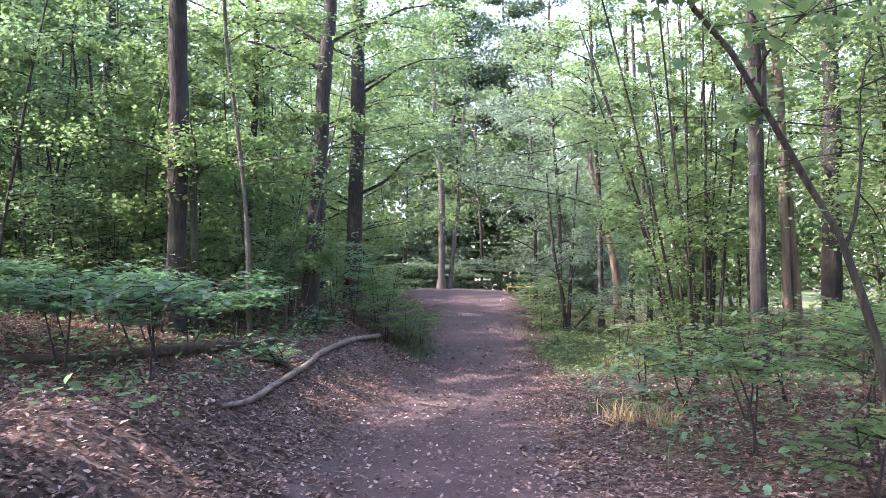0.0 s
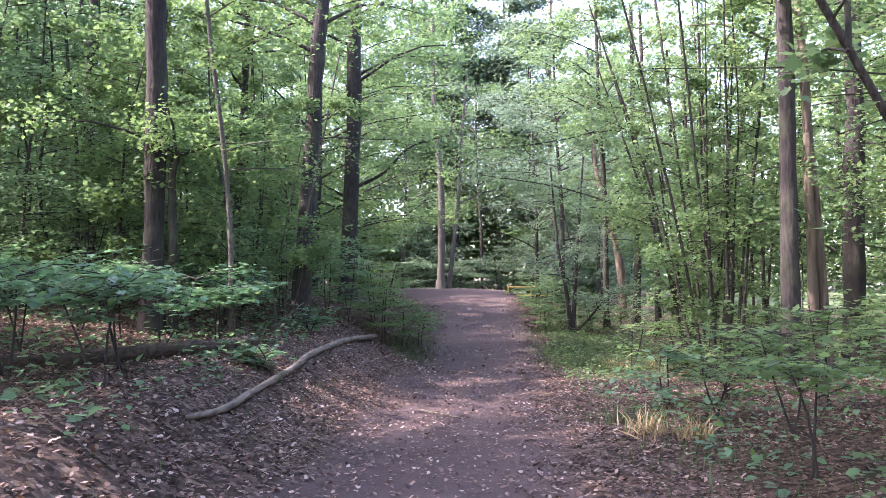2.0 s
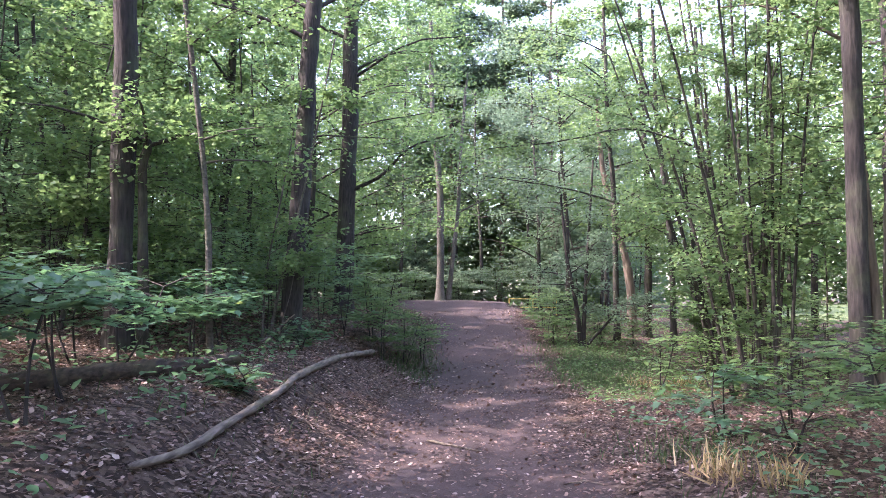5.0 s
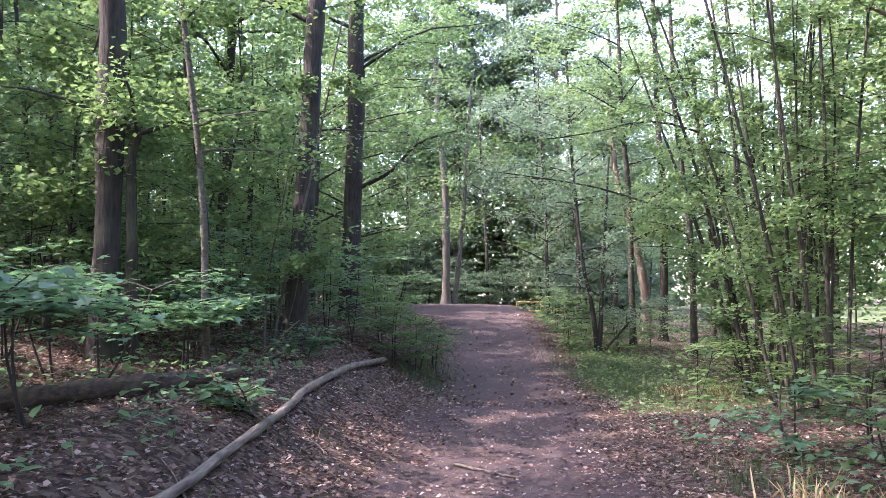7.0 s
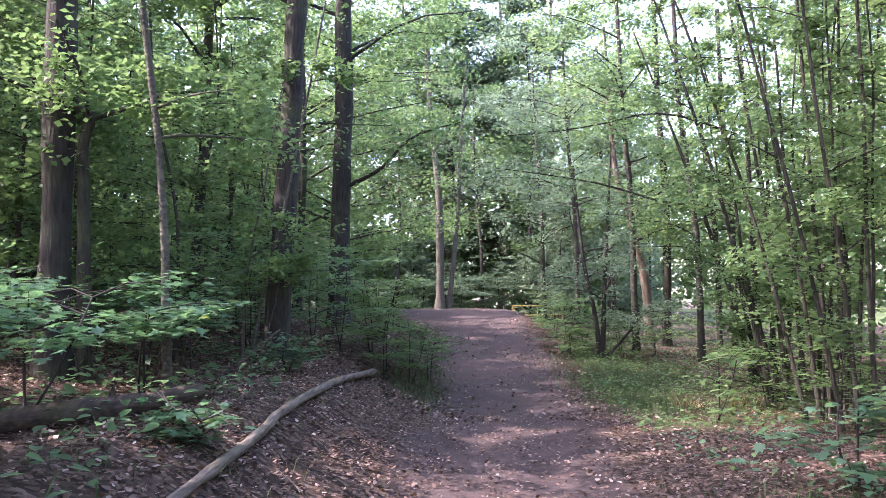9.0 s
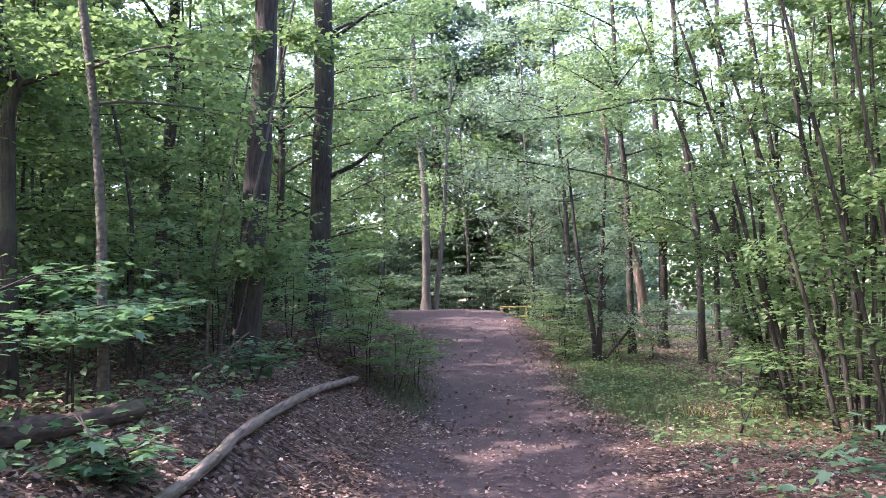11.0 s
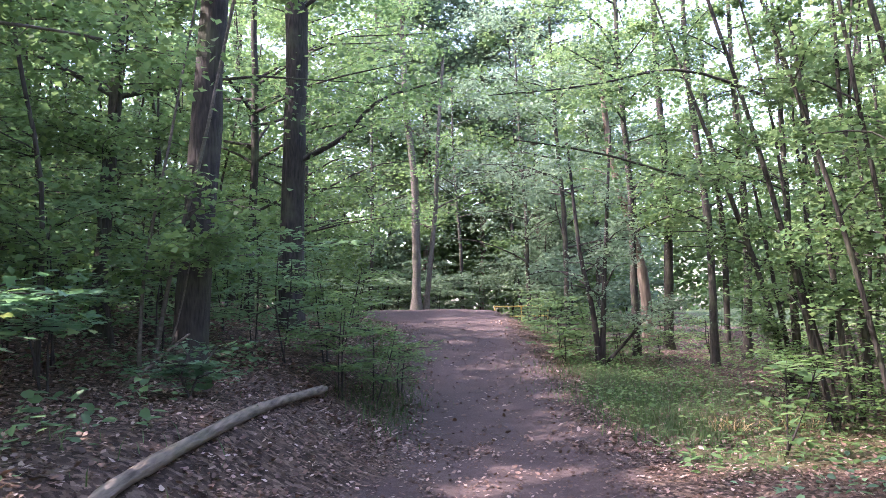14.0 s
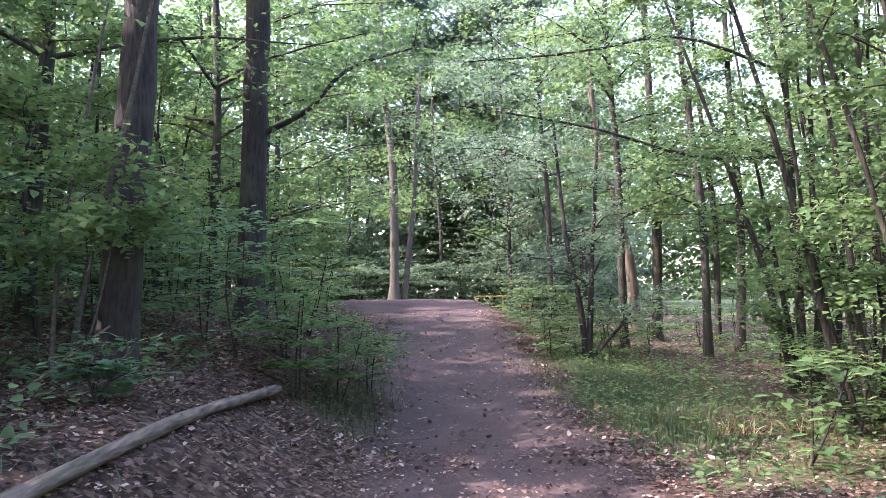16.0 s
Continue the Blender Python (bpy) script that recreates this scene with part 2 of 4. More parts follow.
ground_mesh = mesh_of("ground", np.stack([GX, GY, GZ], -1).reshape(-1, 3), quads, SOIL, True)
GU, GH = GX - trail_middle(GY), trail_half(GY)
trail_mask = smooth(0.35, -0.45, np.abs(GU) - GH + 0.25 * wave(GX * 0.8, GY * 0.8)) * (GY < 46)
verge_mask = 0.54 * smooth(0.0, 0.8, GU - GH) * smooth(5.5, 3.0, GU - GH) * smooth(13, 17, GY) * smooth(42, 36, GY)
meadow_mask = smooth(11, 14, GX - 0.22 * (GY - 38)) * smooth(40, 46, GY) * smooth(100, 80, GY)
for key, values in (("trail", trail_mask), ("verge", verge_mask), ("meadow", meadow_mask)):
    layer = ground_mesh.attributes.new(key, "FLOAT", "POINT")
    layer.data.foreach_set("value", values.astype(np.float32).ravel())
ground = tagged(new("ground", ground_mesh), "brown woodland ground with a bare earth path and leaf litter", "ground", kind="structure")

# ---- leaves and stems ----
DIAMOND = (np.array([(0, 0, 0), (0.5, -0.42, 0.08), (1, 0, -0.08), (0.5, 0.42, 0.08)]), np.array([(0, 1, 2), (0, 2, 3)]))
OVAL = (np.array([(0, 0, 0), (0.28, -0.27, 0.06), (0.68, -0.25, 0.04), (1, 0, -0.1), (0.68, 0.25, 0.04), (0.28, 0.27, 0.06)]),
        np.array([(0, 1, 2), (0, 2, 3), (0, 3, 4), (0, 4, 5)]))
_lobes = [(0, 0.0), (-100, 0.30), (-62, 0.55), (-50, 0.40), (-34, 0.82), (-20, 0.58), (0, 1.0), (20, 0.58), (34, 0.82), (50, 0.40), (62, 0.55), (100, 0.30)]
MAPLE = (np.array([(r * math.cos(radians(a)), r * math.sin(radians(a)), 0.10 * abs(math.sin(radians(a))) * r - 0.10 * r * r) for a, r in _lobes]),
         np.array([(0, k, k + 1) for k in range(1, 11)]))
# canopy leaves cut along sun rays to light these ground spots: place and half-width
SUN_SPOTS = [(0.95, 9.75, 0.16), (1.2, 9.7, 0.20), (1.45, 9.95, 0.18), (0.2, 15.45, 0.14), (0.5, 15.75, 0.12), (0.85, 16.3, 0.16), (1.15, 16.3, 0.11), (2.1, 15.8, 0.24), (2.45, 16.0, 0.19), (3.1, 16.2, 0.22), (3.45, 16.25, 0.22), (3.9, 15.7, 0.19),
             (-1.57, 11.3, 0.18), (-1.35, 11.15, 0.11), (-0.34, 10.8, 0.14), (0.05, 12.15, 0.12), (2.2, 22.7, 0.19), (2.1, 34.0, 0.35), (2.7, 35.2, 0.40), (1.1, 31.2, 0.27), (0.95, 37.0, 0.40), (2.4, 40.0, 0.60),
             (-2.0, 5.25, 0.19), (-2.5, 5.7, 0.16), (-3.0, 6.3, 0.16), (-2.6, 11.8, 0.22), (2.3, 9.4, 0.19), (-4.4, 12.9, 0.27), (-0.05, 43.0, 0.8)]
SPOT_FEET = np.array([(x, y, ground_at(x, y)) for x, y, r in SUN_SPOTS])
SPOT_SIZE = np.array([r for x, y, r in SUN_SPOTS])


def in_shade(at):
    """Which places stay clear of the shafts cut through the canopy for the sun spots."""
    keep = np.ones(len(at), bool)
    way = np.array(SUN_WAY)
    for foot, size in zip(SPOT_FEET, SPOT_SIZE):
        off = at - foot
        along = off @ way
        near = np.linalg.norm(off - along[:, None] * way, axis=1) < size + 0.17
        keep &= ~(near & (along > 1.2))
    return keep


def leaf_cloud(name, at, size, material, base, shape=DIAMOND, tilt=0.6, aims=None, spread=0.35):
    """One mesh of many leaves round the given places. base: the foot of the plant; tilt: how far they lie off the level."""
    at = np.asarray(at, float)
    keep = in_shade(at)
    at = at[keep]
    n = len(at)
    turn = rng.uniform(0, 2 * np.pi, n)
    lean = np.abs(rng.normal(0, tilt, n))
    lean_to = rng.uniform(0, 2 * np.pi, n)
    up = np.stack([np.sin(lean) * np.cos(lean_to), np.sin(lean) * np.sin(lean_to), np.cos(lean)], 1)
    d = np.stack([np.cos(turn), np.sin(turn), np.zeros(n) - 0.15], 1)
    d -= up * (d * up).sum(1)[:, None]
    d /= np.linalg.norm(d, axis=1)[:, None]
    side = np.cross(up, d)
    s = (size * rng.uniform(1 - spread, 1 + spread, n))[:, None, None]
    tv, tf = shape
    v = at[:, None] - np.array(base) + s * (tv[None, :, :1] * d[:, None] + tv[None, :, 1:2] * side[:, None] + tv[None, :, 2:] * up[:, None])
    f = (np.arange(n) * len(tv))[:, None, None] + tf[None]
    return mesh_of(name, v.reshape(-1, 3), f.reshape(-1, 3), material)


def tube(line, radii, sides=8, rough=0.0):
    """Rings round a line of points: vertices and quads (ends closed by shrinking)."""
    line, radii = np.asarray(line, float), np.asarray(radii, float)
    way = np.gradient(line, axis=0)
    way /= np.linalg.norm(way, axis=1)[:, None] + 1e-9
    ref = np.where(np.abs(way[:, 2:]) > 0.9, [[1.0, 0, 0]], [[0, 0, 1.0]])
    a = np.cross(way, ref)
    a /= np.linalg.norm(a, axis=1)[:, None]
    b = np.cross(way, a)
    ang = np.linspace(0, 2 * np.pi, sides, endpoint=False)
    r = radii[:, None] * (1 + rough * rng.normal(0, 1, (len(line), sides)))
    v = line[:, None] + r[..., None] * (np.cos(ang)[None, :, None] * a[:, None] + np.sin(ang)[None, :, None] * b[:, None])
    i = np.arange(len(line) * sides).reshape(len(line), sides)
    j = np.roll(i, -1, axis=1)
    return v.reshape(-1, 3), np.stack([i[:-1], j[:-1], j[1:], i[1:]], -1).reshape(-1, 4)


def tubes_mesh(name, rods, material, base):
    vs, fs, n = [], [], 0
    for v, f in rods:
        vs.append(v - np.array(base))
        fs.append(f + n)
        n += len(v)
    return mesh_of(name, np.concatenate(vs), np.concatenate(fs), material, True)


def bend(points, count, wobble=0.0):
    """A smooth line of count points through a few."""
    p = np.asarray(points, float)
    t = np.linspace(0, len(p) - 1, count)
    k = np.clip(t.astype(int), 0, len(p) - 2)
    w = (t - k)[:, None]
    get = lambda q: p[np.clip(q, 0, len(p) - 1)]
    a, b, c, d = get(k - 1), get(k), get(k + 1), get(k + 2)
    out = 0.5 * (2 * b + (c - a) * w + (2 * a - 5 * b + 4 * c - d) * w ** 2 + (3 * b - a - 3 * c + d) * w ** 3)
    if wobble:
        out[1:-1] += np.cumsum(rng.normal(0, wobble, (count - 2, 3)), axis=0) * 0.5 * np.sin(np.linspace(0, np.pi, count - 2))[:, None]
    return out


def boughs(line, radii, low, count, reach, rise, fill, twigs=5, flat=0.12):
    """Boughs that leave a stem above the height low, with twigs in level sprays. Returns rods and places for leaves."""
    rods, places = [], []
    tall = line[-1, 2] - line[0, 2]
    for _ in range(count):
        h = rng.uniform(min(low / tall, 0.6), 0.98)
        k = min(int(h * (len(line) - 1)), len(line) - 2)
        foot = line[k] + (line[k + 1] - line[k]) * rng.random()
        turn = rng.uniform(0, 2 * np.pi)
        far = reach * rng.uniform(0.55, 1.15) * (1.05 - 0.55 * max(0, h - 0.45) / 0.55)
        out = np.array([math.cos(turn), math.sin(turn), 0])
        up = rise * rng.uniform(0.4, 1.4)
        arm = bend([foot, foot + out * far * 0.45 + np.array((0, 0, far * up * 0.6)), foot + out * far + np.array((0, 0, far * up * 0.7))], 6, far * 0.02)
        r0 = min(radii[k] * 0.5, 0.012 + far * 0.011)
        own = [tube(arm, np.linspace(r0, 0.004, 6), 5 if r0 > 0.02 else 4)]
        rods.append(own)
        for _ in range(twigs):
            q = rng.uniform(0.25, 1.0)
            p = arm[min(int(q * 5), 5)]
            t2 = turn + rng.normal(0, 0.9)
            ln = far * rng.uniform(0.25, 0.5)
            tip = p + np.array([math.cos(t2) * ln, math.sin(t2) * ln, rng.normal(0, 0.12) * ln])
            own.append(tube(np.array([p, tip]), [0.006, 0.002], 3))
            m = max(2, int(fill / twigs))
            w = rng.uniform(0.0, 1.15, m)[:, None]
            places.append(p + (tip - p) * w + rng.normal(0, 1, (m, 3)) * np.array([0.16, 0.16, flat]) * max(0.6, far * 0.55))
    return rods, np.concatenate(places) if places else np.zeros((0, 3))


def tree(name, stems, bark, leaf, leaf_size, low, count, reach, fill, label, category, rise=0.35, extra=(), shape=DIAMOND, tilt=0.65, group="", sides=9, twigs=5, split=True):
    """A tree or sapling: stems are (points, foot radius, top radius); extra are hand-set boughs (points, radius, leaves)."""
    base = np.array(stems[0][0][0], float)
    leaf_size, fill = leaf_size * 0.74, int(fill * 1.65)
    thing = new(name)
    thing.location = base
    tagged(thing, label, category, group)
    twig_rods, places = [], []
    for pts, r0, r1 in stems:
        length = float(np.linalg.norm(np.subtract(pts[-1], pts[0])))
        m = max(8, int(length * 2.2))
        line = bend(pts, m, 0.012 * length / 6)
        k = np.linspace(0, 1, m)
        radii = r0 + (r1 - r0) * k
        radii = radii * (1 + 0.05 * rng.normal(0, 1, m))
        radii[0] *= 1.45
        radii[1] *= 1.12
        line[0, 2] -= 0.15
        v, f = tube(line, radii, sides, 0.025)
        part("trunk" if r0 > 0.07 else "stem", mesh_of("stem", v - base, f, bark, True), thing)
        if count:
            rods, pl = boughs(line, radii, low, max(2, count // len(stems)), reach, rise, fill, twigs)
            twig_rods += rods
            places.append(pl)
    for pts, r, n in extra:
        n = int(n * 1.6)
        line = bend(pts, 12, 0.02)
        own = [tube(line, np.linspace(r, r * 0.25, 12), 6)]
        twig_rods.append(own)
        w = rng.uniform(0.25, 1, n) * 11
        k = w.astype(int).clip(0, 10)
        off = rng.normal(0, 1, (n, 3)) * np.array([0.5, 0.5, 0.22])
        off[:, 2] -= 0.05
        places.append(line[k] + (line[k + 1] - line[k]) * (w - k)[:, None] + off)
        for _ in range(10):
            q = rng.integers(3, 12)
            tip = line[q] + rng.normal(0, 1, 3) * np.array([0.5, 0.5, 0.2])
            own.append(tube(np.array([line[q], (line[q] + tip) / 2 + (0, 0, 0.04), tip]), [0.008, 0.006, 0.003], 3))
    if split:
        for own in twig_rods:
            part("branch", tubes_mesh("branch", own, bark, base), thing)
    elif twig_rods:
        tagged(part("twig_work", tubes_mesh("twig_work", [r for own in twig_rods for r in own], bark, base), thing), kind="stuff")
    if places:
        places = np.concatenate(places)
        # leaves dropped towards the tops to let light down, more so on the open side of the path
        thin = smooth(8.0, 11.5, places[:, 2] - 0.12 * places[:, 1]) * np.where(places[:, 0] > 1, 0.55, 0.25) * smooth(56, 54, places[:, 1])
        # leaves above the bend dropped as well, to brighten the bushes there
        bend_thin = 0.65 * smooth(5, 7, places[:, 2]) * smooth(42, 45, places[:, 1]) * smooth(57, 54, places[:, 1]) * smooth(9, 6, np.abs(places[:, 0]))
        thin = np.maximum(thin, bend_thin)
        places = places[rng.random(len(places)) > thin]
        part("crown", leaf_cloud("crown", places, leaf_size, leaf, base, shape, tilt), thing)
    return thing


def upright(x, y, tall, lean=(0, 0), curve=0.0):
    z = ground_at(x, y)
    return [(x, y, z), (x + lean[0] * 0.3 + curve, y + lean[1] * 0.3, z + tall * 0.33), (x + lean[0] * 0.65 - curve * 0.4, y + lean[1] * 0.65, z + tall * 0.66), (x + lean[0], y + lean[1], z + tall)]


def dot(x, y, z=0.0):
    return (x, y, ground_at(x, y) + z)

# ---- the large trees beside the path ----
tree("oak_tree", [(upright(-2.98, 17.45, 17, (0.9, 0.2), 0.04), 0.20, 0.09)], BARK_OAK, LEAF_MID, 0.14, 4.6, 16, 3.6, 330,
     "mature oak with dark furrowed bark beside the path", "tree")
tree("oak_tree", [(upright(-2.65, 23.1, 18, (0.3, 0.2), 0.03), 0.25, 0.11)], BARK_OAK, LEAF_MID, 0.14, 4.6, 17, 3.8, 330,
     "tall oak with grey furrowed bark and a low side limb", "tree",
     extra=[([(-2.5, 23.1, 4.2), (-1.6, 22.9, 4.6), (-0.9, 22.8, 5.3), (0.2, 22.6, 5.6)], 0.06, 420)])
tree("dark_trunk_tree", [(upright(-4.6, 13.6, 16, (-0.15, 0), 0.02), 0.18, 0.10)], BARK_DARK, LEAF_DARK, 0.13, 6.0, 14, 3.0, 330,
     "straight tree with smooth dark brown trunk behind low saplings", "tree")
tree("leaning_sapling", [([dot(-3.25, 17.0), dot(-3.0, 16.95, 1.3), dot(-2.6, 16.9, 3.0), dot(-2.1, 16.9, 5.6)], 0.03, 0.015), ([dot(-3.35, 16.9), dot(-3.3, 16.9, 1.2), dot(-3.05, 16.9, 2.6), dot(-2.7, 16.9, 4.6)], 0.022, 0.012),
     ([dot(-3.1, 16.8), dot(-2.85, 16.7, 0.8), dot(-2.7, 16.7, 1.6)], 0.014, 0.008)], BARK_PALE, LEAF_MID, 0.11, 1.6, 14, 1.2, 120, "thin saplings leaning across an oak trunk", "tree", sides=6)
z0 = ground_at(-4.05, 12.9)
tree("young_tree", [([(-4.25, 13.6, z0), (-4.3, 13.6, z0 + 2.4), (-4.25, 13.6, z0 + 2.9), (-4.5, 13.7, z0 + 3.7), (-4.6, 13.8, z0 + 9)], 0.075, 0.04)], BARK_YOUNG, LEAF_MID, 0.10, 3.5, 12, 2.0, 260,
     "thin crooked tree growing close to a dark trunk", "tree")
tree("young_tree", [([dot(-3.15, 12.95), dot(-3.2, 12.95, 1.5), dot(-3.35, 12.95, 3.0), dot(-3.62, 12.95, 5.2), dot(-3.7, 12.9, 8)], 0.044, 0.026)], BARK_PALE, LEAF_MID, 0.10, 3.6, 10, 1.8, 240,
     "slender leaning young tree with pale smooth bark", "tree")
tree("straight_tree", [(upright(4.9, 12.3, 15, (-0.15, 0), 0.02), 0.13, 0.07)], BARK_OAK, LEAF_LIGHT, 0.12, 5.5, 12, 2.6, 300,
     "straight tree with ringed greyish brown bark above shrubs", "tree")
tree("broad_tree", [(upright(9.7, 19.8, 17, (-0.1, 0), 0.04), 0.27, 0.12)], BARK_DARK, LEAF_LIGHT, 0.13, 6, 14, 3.5, 300,
     "thick dark tree standing in the brighter side of the wood", "tree")
tree("paired_tree", [(upright(6.9, 15.8, 13, (-0.4, 0), 0.04), 0.10, 0.05), (upright(7.2, 15.9, 13, (-0.9, 0.1), -0.05), 0.10, 0.05)], BARK_BEIGE, LEAF_LIGHT, 0.12, 5, 12, 2.4, 280,
     "pair of pinkish brown trunks rising side by side", "tree")
tree("leaning_tree", [([dot(3.12, 5.4), (3.02, 5.4, 0.84), (2.88, 5.4, 1.41), (2.69, 5.4, 1.95), (2.35, 5.4, 2.5), (2.01, 5.35, 3.09), (1.65, 5.3, 3.52), (1.35, 5.2, 4.3), (1.2, 5.1, 5.6)], 0.034, 0.016)], BARK_YOUNG, LEAF_LIGHT, 0.12, 3.2, 9, 1.3, 50,
     "thin dark tree that leans far over the path", "tree", shape=MAPLE,
     extra=[([(2.2, 5.38, 2.75), (2.25, 5.5, 3.3), (2.1, 5.6, 3.9), (2.2, 5.7, 4.6)], 0.02, 40), ([(2.75, 5.4, 1.8), (3.0, 5.6, 2.3), (3.1, 5.8, 2.9), (3.3, 6.0, 3.5)], 0.018, 40)])
tree("far_tree", [(upright(-0.08, 43.6, 15, (-0.5, 0), 0.16), 0.22, 0.09), (upright(0.35, 43.8, 12, (1.0, 0), 0.1), 0.13, 0.06)], BARK_PALE, LEAF_MID, 0.18, 3.0, 22, 3.4, 220,
     "beige double trunk tree where the path turns", "tree")
tree("twin_stem_tree", [([dot(4.3, 27.7), dot(4.15, 27.7, 1.4), dot(3.85, 27.7, 3), dot(3.65, 27.7, 5.5)], 0.085, 0.03), ([dot(4.35, 27.7), dot(4.45, 27.7, 1.4), dot(4.55, 27.7, 3), dot(4.75, 27.7, 6)], 0.085, 0.03),
     ([dot(4.4, 27.7), dot(5.0, 27.6, 0.7), dot(5.6, 27.5, 1.5)], 0.05, 0.02)], BARK_DARK, LEAF_HAZE_WILLOW, 0.10, 2.0, 22, 2.0, 150,
     "small tree with two dark stems parting near the ground", "tree")
tree("beige_tree", [([dot(7.65, 34.6), dot(7.55, 34.6, 2.2), dot(7.1, 34.6, 4.2), dot(6.5, 34.6, 6.6), dot(6.3, 34.5, 10)], 0.20, 0.08)], BARK_BEIGE, LEAF_HAZE_WILLOW, 0.16, 4.5, 14, 2.8, 200,
     "leaning tree with sunlit beige flaking bark", "tree")
for x, y, r, tall, lean in ((7.8, 33.0, 0.16, 13, -0.1), (7.25, 27.8, 0.11, 11, -0.5), (8.85, 29.6, 0.12, 11, -0.1), (9.5, 32.5, 0.10, 11, -0.5)):
    tree("young_tree", [(upright(x, y, tall, (lean, 0), 0.12), r, r * 0.5)], BARK_YOUNG, LEAF_LIGHT, 0.13, 3.6, 13, 2.3, 200,
         "slim woodland tree before a bright clearing", "tree", group="slim trees before the clearing")

# ---- hazel clumps on the brighter side ----
def clump(x, y, fans, leaf, label, extra=(), low=1.3, count=40, fill=170, reach=1.5):
    stems = []
    for k, (dx, dy, r, tall, ox) in enumerate(fans):
        stems.append(([dot(x + ox, y, 0), dot(x + ox + dx * 0.22, y + dy * 0.3, tall * 0.3), dot(x + ox + dx * 0.55, y + dy * 0.6, tall * 0.62), dot(x + ox + dx, y + dy, tall)], r * 0.72, 0.016))
        if k % 2 == 0:
            away = rng.normal(0, 0.7)
            stems.append(([dot(x + ox * 0.5 + 0.1, y + 0.15), dot(x + ox + 0.1 + away * 0.5, y + 0.2, tall * 0.28), dot(x + ox + away * 0.8 + rng.normal(0, 0.15), y + 0.3, tall * 0.55), dot(x + ox + away * 1.5, y + 0.3, tall * 0.85)], r * 0.55, 0.010))
    return tree("hazel_clump", stems, BARK_YOUNG, leaf, 0.105, low, count, reach, fill, label, "tree", extra=extra, group="many-stemmed clumps", sides=7)


clump(5.3, 16.6, [(-2.0, 0.3, 0.05, 7.5, -0.35), (-1.0, 0.2, 0.05, 8.5, -0.15), (-0.3, 0, 0.055, 9, 0.0), (0.4, 0.2, 0.05, 8, 0.2), (1.1, 0.3, 0.045, 8, 0.4)], LEAF_LIGHT,
      "clump of many thin leaning stems with light leaves", low=1.3, fill=150)
clump(5.85, 19.3, [(-2.0, 0.2, 0.08, 8, -0.25), (-1.0, 0.1, 0.07, 9, 0.05), (-0.4, 0, 0.07, 9, 0.35), (0.8, 0.2, 0.06, 8, 0.6)], LEAF_LIGHT, "clump of dark stems fanning out above leaf litter")
clump(6.75, 22.5, [(-2.4, 0.2, 0.10, 8, -0.15), (-0.3, 0, 0.12, 10, 0.0), (0.1, 0.1, 0.09, 10, 0.3), (1.2, 0.2, 0.08, 8, 0.55)], LEAF_LIGHT, "clump of stout stems with a long level branch",
      extra=[([(6.7, 22.3, 3.7), (5.0, 22.1, 3.6), (3.0, 22.0, 4.1), (0.9, 21.8, 4.4)], 0.04, 900), ([(6.4, 22.4, 5.2), (4.6, 22.0, 5.6), (2.6, 21.6, 5.2), (1.0, 21.4, 5.0)], 0.035, 800)])
clump(4.75, 14.6, [(-1.6, 0.3, 0.045, 8, -0.3), (-0.7, 0.1, 0.045, 8, -0.1), (0.0, 0, 0.045, 8.5, 0.1), (0.9, 0.2, 0.04, 8, 0.3)], LEAF_LIGHT, "clump of thin upright stems with pale green leaves", low=1.4, fill=150)
clump(8.3, 12.8, [(-1.2, 0.3, 0.05, 8, -0.3), (-0.3, 0.1, 0.06, 9, -0.1), (0.5, 0, 0.05, 8.5, 0.1), (1.2, 0.2, 0.05, 8, 0.3)], LEAF_LIGHT, "clump of tall stems among bright leaves", low=2.6)
clump(9.5, 25.0, [(-1.5, 0.3, 0.07, 9, -0.3), (-0.3, 0.1, 0.07, 9, -0.1), (0.9, 0, 0.07, 8.5, 0.2)], LEAF_LIGHT, "clump of tall dark stems among bright leaves", low=2.6)

# ---- trees whose boughs reach over the path ----
for x, y, low, reach, leaf in ((-4.3, 27.5, 2.6, 4.2, LEAF_MID), (-4.0, 32.5, 2.4, 4.4, LEAF_MID), (-4.4, 37.5, 2.2, 4.6, LEAF_MID), (5.7, 38.5, 2.8, 4.4, LEAF_HAZE_WILLOW), (6.2, 31.0, 3.6, 4.0, LEAF_LIGHT), (2.6, 52.5, 4.5, 4.5, LEAF_HAZE_WILLOW),
                               (-2.4, 48.0, 4.0, 4.5, LEAF_MID), (5.6, 47.5, 2.0, 4.2, LEAF_HAZE_WILLOW), (-5.2, 20.5, 3.4, 4.2, LEAF_MID), (-7.2, 7.4, 4.4, 4.2, LEAF_MID), (8.0, 10.4, 4.6, 4.0, LEAF_LIGHT), (11.0, 14.5, 3.6, 4.2, LEAF_LIGHT), (12.0, 21.0, 3.4, 4.4, LEAF_LIGHT), (13.5, 27.5, 3.2, 4.4, LEAF_LIGHT)):
    tree("overhanging_tree", [(upright(x, y, 14, (0.4 if x < 0 else -0.4, 0.1), 0.06), 0.12, 0.04)], BARK_YOUNG, leaf, 0.135 if y < 26 else 0.165, low, 30, reach, 240,
         "leafy tree whose boughs reach out over the path", "tree", rise=0.3, group="trees reaching over the path")

